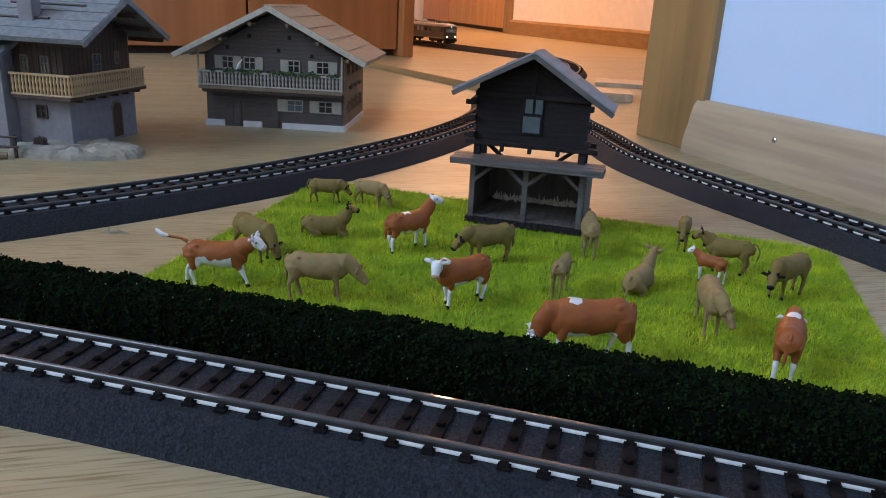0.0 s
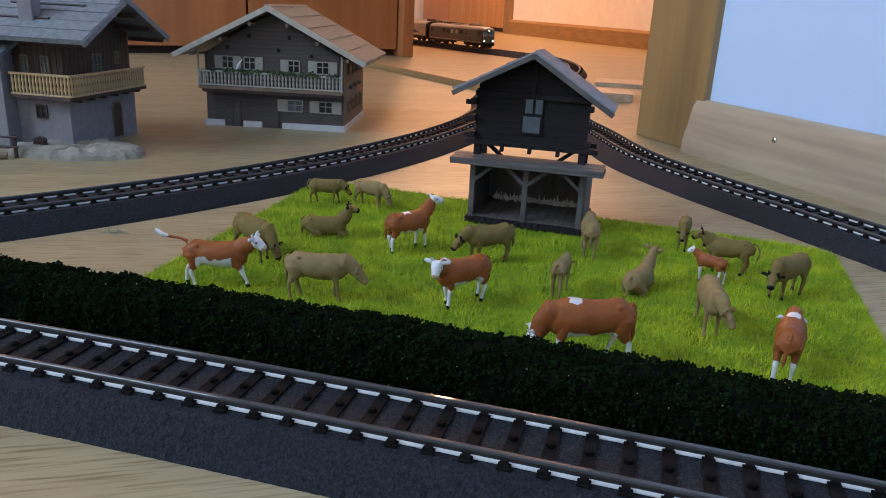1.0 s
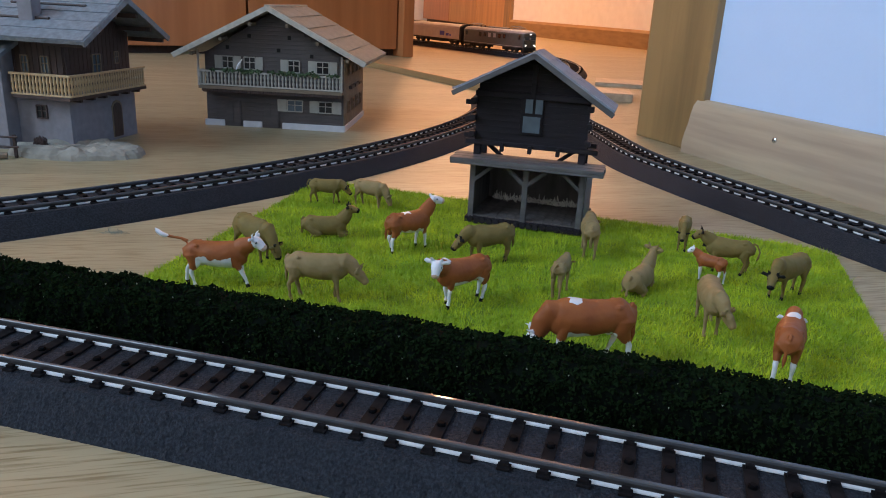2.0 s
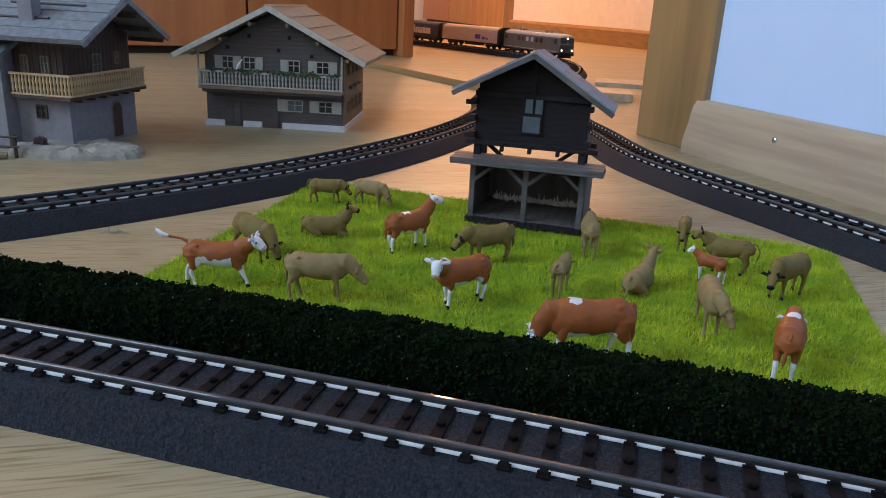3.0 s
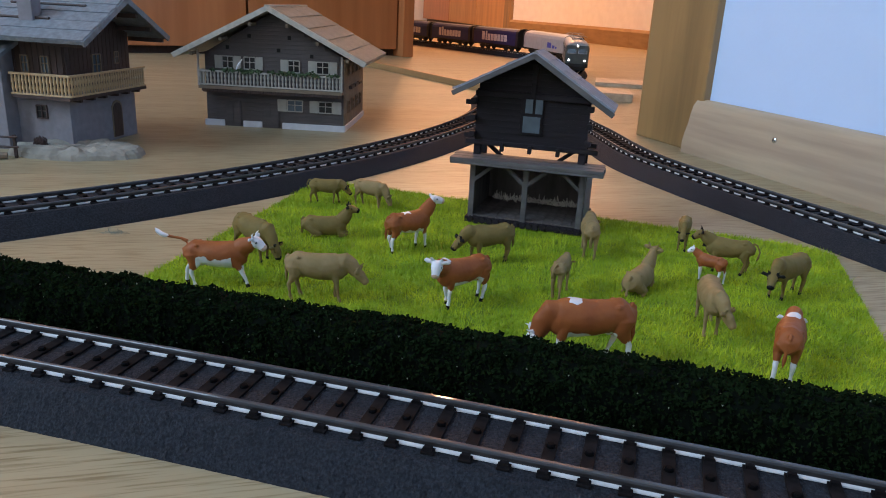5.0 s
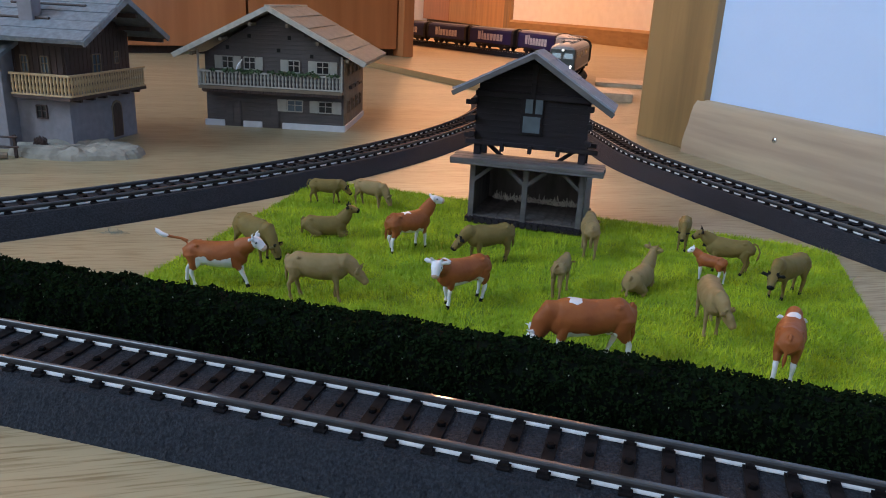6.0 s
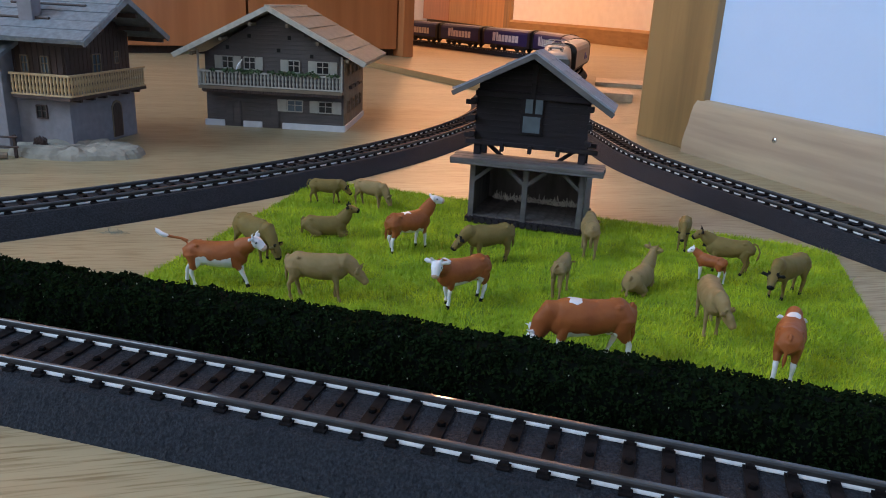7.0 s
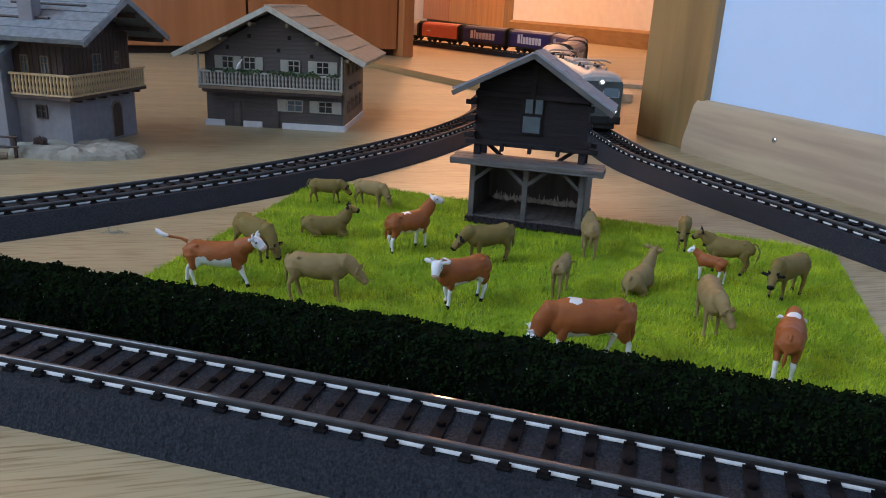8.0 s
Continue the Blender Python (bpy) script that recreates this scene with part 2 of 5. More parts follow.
def thing(name, x, y, z, rz, label, category, group=""):
    ob = new(name)
    ob.empty_display_size = 0.01
    ob.matrix_basis = pose(x * MM, y * MM, z * MM, 0, 0, rz)
    return tagged(ob, label, category, group)


def setting(name, bm, material, label="", smooth=False):
    return tagged(part(name, bm, material, None, label, smooth), kind="structure")


def smooth_line(pts, step=2.0):
    """Catmull-Rom through plan points, resampled evenly."""
    pts = [np.array(q, float) for q in pts]
    pts = [2 * pts[0] - pts[1]] + pts + [2 * pts[-1] - pts[-2]]
    out = []
    for a, b, c, d in zip(pts, pts[1:], pts[2:], pts[3:]):
        for t in np.linspace(0, 1, 40, endpoint=False):
            out.append(0.5 * (2 * b + (c - a) * t + (2 * a - 5 * b + 4 * c - d) * t * t + (3 * b - a - 3 * c + d) * t ** 3))
    out = np.array(out + [pts[-2]])
    s = np.r_[0, np.cumsum(np.hypot(*np.diff(out, axis=0).T))]
    u = np.arange(0, s[-1], step)
    return np.stack([np.interp(u, s, out[:, 0]), np.interp(u, s, out[:, 1])], 1)


# ---- the rooms ----
def wall_slab(name, a, b, thick, z0, z1, material=None, label="plain white painted room wall"):
    """A wall between plan points a and b (mm), its thickness to the left of the way from a to b."""
    bm = bmesh.new()
    d = (Vector(b) - Vector(a))
    L = d.length
    c = (Vector(a) + Vector(b)) / 2
    d.normalize()
    c = c + Vector((-d.y, d.x)) * thick / 2
    box(bm, (c.x, c.y, (z0 + z1) / 2), (L, thick, z1 - z0), math.degrees(math.atan2(d.y, d.x)))
    return setting(name, bm, material or M_WALL, label)


WDIR = Vector((0.354, -0.935)).normalized()
WNOR = Vector((-WDIR.y, WDIR.x))  # away from the camera, into the wall


def build_rooms():
    # outer shell, with window openings in the left and rear walls of the front room
    wall_slab("wall_far", (-2300, 4300), (2600, 4300), 100, 0, 2400)
    wall_slab("wall_right", (2600, 4300), (2600, -2300), 100, 0, 2400)
    wall_slab("wall_left_1", (-2000, 230), (-2000, 4300), -100, 0, 2400)
    wall_slab("wall_left_2", (-2000, -2300), (-2000, -1130), -100, 0, 2400)
    wall_slab("wall_left_3", (-2000, -1130), (-2000, 230), -100, 0, 750)
    wall_slab("wall_left_4", (-2000, -1130), (-2000, 230), -100, 2050, 2400)
    wall_slab("wall_rear_1", (-2000, -2200), (-1700, -2200), -100, 0, 2400)
    wall_slab("wall_rear_2", (-400, -2200), (2600, -2200), -100, 0, 2400)
    wall_slab("wall_rear_3", (-1700, -2200), (-400, -2200), -100, 0, 750)
    wall_slab("wall_rear_4", (-1700, -2200), (-400, -2200), -100, 1950, 2400)
    bm = bmesh.new()
    box(bm, (300, 1000, 2430), (4900, 6900, 60))
    setting("ceiling", bm, M_CEIL, "plain white painted ceiling")

    # partition on the right, that ends at the door casing
    start = Vector((154, 607))
    end = start + WDIR * 2900
    wall_slab("wall_partition", start + WNOR * 3, end + WNOR * 3, 110, 0, 2400, M_WALL_DAYLIGHT, "pale wall beside the doorway, blue of the cool daylight put into its colour")

    # the long side wall of the back room
    wall_slab("wall_side", (210, 2830), (900, 1360), 90, 0, 2400, None, "white wall in warm lamp light")


def build_floor():
    bm = bmesh.new()
    box(bm, (300, 1000, -14), (5000, 6900, 16))
    setting("floor", bm, M_JOINT, "pale oak laminate floor laid in planks")
    floor = bpy.data.objects["floor"]
    meshes = []
    for k in range(4):
        b2 = bmesh.new()
        box(b2, (0, 0, -3), (1279.8, 189.8, 6), bev=0.12)
        meshes.append(mesh_of("plank", b2, M_FLOOR))
    rng = random.Random(4)
    turn = 15.0
    ca, sa = math.cos(radians(turn)), math.sin(radians(turn))
    for j in range(-14, 26):
        off = rng.uniform(0, 1280)
        for i in range(-4, 5):
            u, v = i * 1280 + off, j * 190 + 128
            x, y = u * ca - v * sa, u * sa + v * ca
            if -2500 < x < 2700 and -2300 < y < 4400:
                piece("plank", meshes[(i + j) % 4], floor, x, y, 0, rz=turn + 180 * rng.randint(0, 1))


def build_woodwork():
    # casing of the doorway
    a = Vector((152, 605))
    bm = bmesh.new()
    ang = math.degrees(math.atan2(WDIR.y, WDIR.x))
    c = a + WDIR * 38 + WNOR * 5
    box(bm, (c.x, c.y, 1020), (76, 10, 2040), ang, bev=1.5)
    c = a + WDIR * 4 + WNOR * 60
    box(bm, (c.x, c.y, 1020), (8, 104, 2040), ang, bev=1.0)
    setting("door_casing", bm, M_CASING, "oak-veneered door casing on the wall's end")
    # skirting board with a rounded top, in front of the casing's foot
    bm = bmesh.new()
    prof = [(0, 0), (0, 8), (1.5, 14), (4, 20), (5.5, 27), (7.5, 33), (11, 36.8), (15, 38), (17, 38), (17, 0)]
    s0 = Vector((169, 537))
    n = 40
    line = [s0 + WDIR * 2800 * k / n for k in range(n + 1)]
    sweep(bm, [(q.x, q.y) for q in line], [(o * 0.72, z) for o, z in prof])
    sk = setting("skirting_board", bm, M_SKIRT, "pale wood-grain skirting board with a rounded top", True)
    bm = bmesh.new()
    q = s0 + WDIR * 84 + WNOR * 3.2
    tube(bm, [(0, 0, 0), (0, 0, 0.9), (0, 0, 1.3)], [1.8, 1.6, 0.9], 16)
    box(bm, (0, 0, 1.3), (1.9, 0.4, 0.4))
    box(bm, (0, 0, 1.3), (0.4, 1.9, 0.4))
    ob = tagged(part("screw", bm, M_CHROME, None), "small zinc cross-head screw in the skirting board", "screw")
    ob.matrix_basis = Matrix.Translation((q.x * MM, q.y * MM, 0.0235)) @ pose(0, 0, 0, 0, 0, ang) @ pose(0, 0, 0, 82, 0, 0)
    # skirting of the side wall behind, in three lengths
    d = Vector((690, -1470)).normalized()
    nrm = Vector((-d.y, d.x))
    for s0, s1 in ((4, 330), (331, 700), (701, 1600)):
        bm = bmesh.new()
        line = [Vector((210, 2830)) + d * s - nrm * 14 for s in (s0, s1)]
        sweep(bm, [(q.x, q.y) for q in line], [(0, 0), (0, 42), (5, 50), (13.5, 50), (13.5, 0)])
        setting("skirting_behind", bm, M_HONEY, "honey-coloured skirting under the white side wall")
    # tall cupboard front beyond the houses
    cab = thing("cupboard", -81, 1375, 0, 31.6, "tall cherry-veneered cupboard standing on the floor", "cupboard")
    for k, (x0, x1) in enumerate(((-560, -292), (-288, -24))):
        bm = bmesh.new()
        box(bm, ((x0 + x1) / 2, 9, 1010), (x1 - x0, 18, 1996), bev=1.0)
        part("door", bm, M_CABINET, cab)
    bm = bmesh.new()
    box(bm, (-11, 150, 1006), (20, 340, 2012), bev=1)
    part("side_panel", bm, M_CABINET, cab)
    bm = bmesh.new()
    box(bm, (-290, 22, 6), (540, 8, 12))
    part("plinth", bm, M_BROWNWALL, cab)
    bm = bmesh.new()
    box(bm, (-290, 170, 1010), (540, 290, 1990))
    part("carcass", bm, M_CABINET, cab)
    # panelled doors at the end of the room behind
    bm = bmesh.new()
    d2 = Vector((210, 2830)) - Vector((-30, 3620))
    ang2 = math.degrees(math.atan2(d2.y, d2.x))
    fit = thing("panel_door", 210, 2830, 0, ang2, "orange-brown veneered doors lit by a warm lamp", "door")
    for x0, x1 in ((-1300, -828), (-824, -428), (-424, -62)):
        bm = bmesh.new()
        box(bm, ((x0 + x1) / 2, 12, 1010), (x1 - x0, 24, 1990), bev=1.5)
        part("door_leaf", bm, M_CABINET if x0 < -900 else M_AMBER, fit)
    bm = bmesh.new()
    box(bm, (-28, 6, 1015), (60, 40, 2030), bev=2)
    part("door_frame", bm, M_CASING, fit)
    bm = bmesh.new()
    box(bm, (-670, 27, 12), (1280, 6, 24))
    part("threshold", bm, M_BROWNWALL, fit)
    bm = bmesh.new()
    box(bm, (-670, 60, 1015), (1300, 60, 2030))
    part("backing", bm, M_CABINET, fit)
    # threshold strip and loose boards on the floor
    def board(x0, y0, x1, y1, w, h, m, label):
        d = Vector((x1 - x0, y1 - y0))
        t = thing("floor_board", (x0 + x1) / 2, (y0 + y1) / 2, 0, math.degrees(math.atan2(d.y, d.x)), label, "board")
        b = bmesh.new()
        box(b, (0, w / 2, h / 2), (d.length, w, h), bev=0.6)
        part("board", b, m, t)
    board(-330, 1450, 34, 862, 11, 8, M_HONEY, "long flat wooden strip lying on the floor")
    board(110, 842, 200, 829, 60, 9, M_SKIRT, "short offcut of pale board lying on the floor")
    board(190, 1004, 420, 962, 70, 5, M_SKIRT, "flat pale board lying on the floor")


# ---- the model railway ----
RAIL_TOP = 10.4
BED = [(-20, 0.0), (-19.2, 1.2), (-13.6, 7.4), (-13.0, 8.0), (13.0, 8.0), (13.6, 7.4), (19.2, 1.2), (20, 0.0)]


def sleeper_mesh():
    bm = bmesh.new()
    box(bm, (0, 0, 8.2), (2.7, 22.0, 0.6), bev=0.12)
    for s in (-1, 1):
        for o in (-1.55, 1.55):
            box(bm, (0, s * 8.25 + o, 8.9), (1.7, 1.1, 0.75))
    return mesh_of("sleeper", bm, M_SLEEPER)


def stud_mesh():
    bm = bmesh.new()
    tube(bm, [(0, 0, 8.5), (0, 0, 9.0), (0, 0, 9.25)], [1.0, 0.95, 0.7], 10)
    return mesh_of("contact_stud", bm, M_STUD)


def track(line, label, s_from=None, s_to=None, phase=0.0, pitch=7.81, name="track", rough=False):
    """A length of track on its moulded bed: line is its middle, sleepers between s_from and s_to are pieces, the rest one mesh."""
    t = thing(name, 0, 0, 0, 0, label, "railway track", "track sections")
    bm = bmesh.new()
    if rough:  # grains stand proud of the near bed
        fine = []
        for (o0, z0), (o1, z1) in zip(BED, BED[1:]):
            n = max(1, int(math.hypot(o1 - o0, z1 - z0) / 0.7))
            fine += [(o0 + (o1 - o0) * k / n, z0 + (z1 - z0) * k / n) for k in range(n)]
        fine.append(BED[-1])
        V, F, n = [], [], len(fine)
        for i, q in enumerate(line):
            d = np.array(line[min(i + 1, len(line) - 1)]) - np.array(line[max(i - 1, 0)])
            d = d / np.hypot(*d)
            for o, z in fine:
                x, y = q[0] - d[1] * o, q[1] + d[0] * o
                w = 0.34 * noise.noise((x * 0.75, y * 0.75, z * 0.75)) + 0.22 * noise.noise((x * 1.6, y * 1.6, z * 1.6))
                side = (o > 13) - (o < -13)
                k = w * (0.75 if side else 0.0)
                V.append(((x - d[1] * side * k) * MM, (y + d[0] * side * k) * MM, max(0.0, z + w * (0.6 if side else 0.45) - (0 if side else 0.15)) * MM))
        for i in range(len(line) - 1):
            F += [(i * n + k, i * n + k + 1, (i + 1) * n + k + 1, (i + 1) * n + k) for k in range(n - 1)]
        bed = bpy.data.meshes.new("ballast_bed")
        bed.from_pydata(V, [], [f[::-1] for f in F])
        bed.materials.append(M_BALLAST)
        new("ballast_bed", bed).parent = t
        bm.free()
    else:
        sweep(bm, line, BED)
        part("ballast_bed", bm, M_BALLAST, t)
    for s in (-8.25, 8.25):
        bm = bmesh.new()
        sweep(bm, line, [(s - 0.55, 9.6), (s - 0.55, 10.2), (s - 0.35, RAIL_TOP), (s + 0.35, RAIL_TOP), (s + 0.55, 10.2), (s + 0.55, 9.6)])
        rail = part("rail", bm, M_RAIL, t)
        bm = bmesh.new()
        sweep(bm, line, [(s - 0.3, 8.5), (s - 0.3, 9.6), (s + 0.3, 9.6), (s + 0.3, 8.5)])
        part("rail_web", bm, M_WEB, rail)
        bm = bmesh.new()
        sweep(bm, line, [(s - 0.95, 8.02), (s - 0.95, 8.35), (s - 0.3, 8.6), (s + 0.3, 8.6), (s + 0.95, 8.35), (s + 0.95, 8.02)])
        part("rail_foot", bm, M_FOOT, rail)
    cs = np.r_[0, np.cumsum(np.hypot(*np.diff(line, axis=0).T))]
    sm, st = sleeper_mesh(), stud_mesh()
    far = bmesh.new()
    n_far = 0
    u = phase
    while u < cs[-1]:
        x, y = np.interp(u, cs, line[:, 0]), np.interp(u, cs, line[:, 1])
        x2, y2 = np.interp(u + 1, cs, line[:, 0]), np.interp(u + 1, cs, line[:, 1])
        x1, y1 = np.interp(u - 1, cs, line[:, 0]), np.interp(u - 1, cs, line[:, 1])
        a = math.degrees(math.atan2(y2 - y1, x2 - x1))
        if s_from is not None and s_from <= u <= s_to:
            piece("sleeper", sm, t, x, y, 0, rz=a)
            piece("contact_stud", st, t, x, y, 0, rz=a)
        else:
            n_far += 1
            box(far, (x, y, 8.25), (2.7, 25.0, 0.7), a)
        u += pitch
    if n_far:
        tagged(part("sleepers_beyond", far, M_SLEEPER, t), kind="stuff")
    else:
        far.free()
    return t


NEAR_U = Vector((math.cos(radians(-14.68)), math.sin(radians(-14.68))))
NEAR_N = Vector((-NEAR_U.y, NEAR_U.x))


def near(s, o=0.0):
    """A plan point beside the near track: s along it, o across it; the track bows by a hair."""
    q = NEAR_U * s + NEAR_N * (134.07 + o - ((s + 45) / 75.0) ** 2 * 0.75)
    return (q.x, q.y)


LINE_PTS = [(-1356, 3479), (-756, 2679), (-456, 2279), (-250, 2005), (-105, 1811), (-6, 1679), (50, 1605), (107, 1529), (150, 1468), (181, 1403),
            (194, 1330), (196, 1250), (187, 1165), (168, 1078), (142, 985), (119, 895), (108, 800), (104, 700), (105, 620), (114, 548), (123, 470),
            (145, 405), (170, 350), (200, 283), (243, 190), (290, 90)]
LINE = smooth_line(LINE_PTS)
LINE_S = np.r_[0, np.cumsum(np.hypot(*np.diff(LINE, axis=0).T))]
S_END = float(LINE_S[np.argmin(np.hypot(LINE[:, 0] - 114, LINE[:, 1] - 548))])


def build_tracks():
    line = np.array([near(s) for s in np.arange(-300, 190, 0.7)])
    track(line, "straight model track on a blue-grey bed beside the hedge", 0, 600, phase=(-142.59 + 300) % 7.81, rough=True)
    a = np.radians(np.arange(-88, 4, 0.5))
    left = np.stack([-591.5 + 632.7 * np.cos(a), 758.6 + 632.7 * np.sin(a)], 1)
    left = smooth_line([tuple(q) for q in left[::12]] + [(52, 830), (84, 900), (112, 950)])
    L = len(left) * 2.0
    track(left, "curved model track leading past the two houses", L - 760, L - 120, phase=2.0)
    track(LINE, "curved model track coming round behind the barn", S_END - 60, S_END + 420, phase=3.0)


# ---- meadow and hedge ----
def inside(poly, x, y):
    r = False
    for (x0, y0), (x1, y1) in zip(poly, poly[1:] + poly[:1]):
        if (y0 > y) != (y1 > y) and x < (x1 - x0) * (y - y0) / (y1 - y0) + x0:
            r = not r
    return r


MAT = [(-108, 197), (-70, 372), (-62, 380), (-54, 380), (150, 311), (160, 305), (165, 297), (162, 288), (117, 143)]


def build_meadow():
    t = thing("grass_mat", 0, 0, 0, 0, "bright green model grass mat lying on the floor", "grass mat")
    bm = bmesh.new()
    a = [bm.verts.new((x, y, 0.02)) for x, y in MAT]
    b = [bm.verts.new((x, y, 1.4)) for x, y in MAT]
    bm.faces.new(a[::-1])
    bm.faces.new(b)
    for k in range(len(MAT)):
        bm.faces.new((a[k], a[(k + 1) % len(MAT)], b[(k + 1) % len(MAT)], b[k]))
    part("turf", bm, M_TURF, t)
    rng = np.random.RandomState(3)
    N = 150000
    X, Y = rng.uniform(-110, 167, N), rng.uniform(140, 383, N)
    V, F = [], []
    hgt = rng.uniform(0.9, 2.3, N)
    ang = rng.uniform(0, 2 * math.pi, N)
    lean = rng.normal(0, 0.75, (N, 2))
    for i in range(N):
        x, y = X[i], Y[i]
        if y > 384 - 0.333 * (x + 62) or not inside(MAT, x, y):
            continue
        dx, dy = math.cos(ang[i]) * 0.17, math.sin(ang[i]) * 0.17
        k = len(V)
        V += [((x - dx) * MM, (y - dy) * MM, 0.0013), ((x + dx) * MM, (y + dy) * MM, 0.0013),
              ((x + lean[i, 0]) * MM, (y + lean[i, 1]) * MM, (1.4 + hgt[i]) * MM)]
        F.append((k, k + 1, k + 2))
    me = bpy.data.meshes.new("grass")
    me.from_pydata(V, [], F)
    me.materials.append(M_GRASS)
    ob = tagged(new("grass", me), kind="stuff")
    ob.parent = t


def build_hedge():
    t = thing("hedge", 0, 0, 0, 0, "long dark green foam hedge standing behind the near track", "hedge")
    bm = bmesh.new()
    S = np.arange(-300, 190, 2.0)
    prof = [(21.5, 0), (20.6, 5), (20.9, 12.0), (23, 15.6), (28, 16.8), (33, 15.8), (35.2, 12.0), (35.6, 5), (34.8, 0)]
    rings = []
    for s in S:
        ring = []
        for o, z in prof:
            w = noise.noise((s * 0.16, o * 0.2, z * 0.2)) * 0.9 + noise.noise((s * 0.5, o * 0.6, z * 0.6)) * 0.5
            dirn = Vector((o - 28, z - 6)).normalized()
            x, y = near(s, o + dirn.x * w)
            ring.append(bm.verts.new((x, y, max(0, z + dirn.y * w))))
        rings.append(ring)
    n = len(prof)
    for a, b in zip(rings, rings[1:]):
        for k in range(n - 1):
            bm.faces.new((a[k], b[k], b[k + 1], a[k + 1]))
    bm.faces.new(rings[0])
    bm.faces.new(rings[-1])
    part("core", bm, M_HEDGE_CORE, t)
    rng = np.random.RandomState(8)
    V, F, FM = [], [], []
    for i in range(60000):
        s = rng.uniform(-299, 188)
        q = rng.uniform(0, n - 1.001)
        k = int(q)
        f = q - k
        o = prof[k][0] * (1 - f) + prof[k + 1][0] * f
        z = prof[k][1] * (1 - f) + prof[k + 1][1] * f
        w = noise.noise((s * 0.16, o * 0.2, z * 0.2)) * 0.9 + noise.noise((s * 0.5, o * 0.6, z * 0.6)) * 0.7
        dirn = Vector((o - 28, z - 6)).normalized()
        out = w + rng.uniform(-0.4, 0.9) + 0.9 * noise.noise((s * 0.33, o * 0.33, z * 0.33))
        x, y = near(s, o + dirn.x * out)
        c = Vector((x, y, max(0.3, z + dirn.y * out)))
        fleck = rng.rand() < 0.008
        r = rng.uniform(0.15, 0.32) if fleck else rng.uniform(0.28, 0.75)
        a = Vector(rng.normal(0, 1, 3)).normalized()
        b = a.cross(Vector(rng.normal(0, 1, 3))).normalized()
        d = a.cross(b)
        j = len(V)
        V += [tuple((c + v * r) * MM) for v in (a, -a * 0.6 + b, -a * 0.6 - b * 0.6 + d * 0.8, -a * 0.5 - b * 0.5 - d * 0.8)]
        F += [(j, j + 1, j + 2), (j, j + 2, j + 3), (j, j + 3, j + 1), (j + 1, j + 3, j + 2)]
        FM += [1 if fleck else 0] * 4
    me = bpy.data.meshes.new("foliage")
    me.from_pydata(V, [], F)
    me.materials.append(M_HEDGE)
    me.materials.append(M_FLECK)
    me.polygons.foreach_set("material_index", FM)
    ob = tagged(new("foliage", me), kind="stuff")
    ob.parent = t


# ---- cattle ----
HEADS = {  # poll from the neck's foot (ahead, up), slope of the face
    "graze": (4.6, -6.4, -66), "low": (5.4, -3.2, -44), "level": (4.7, 3.4, -32), "up": (3.0, 6.2, -8), "down_face": (4.6, 3.0, -56),
}


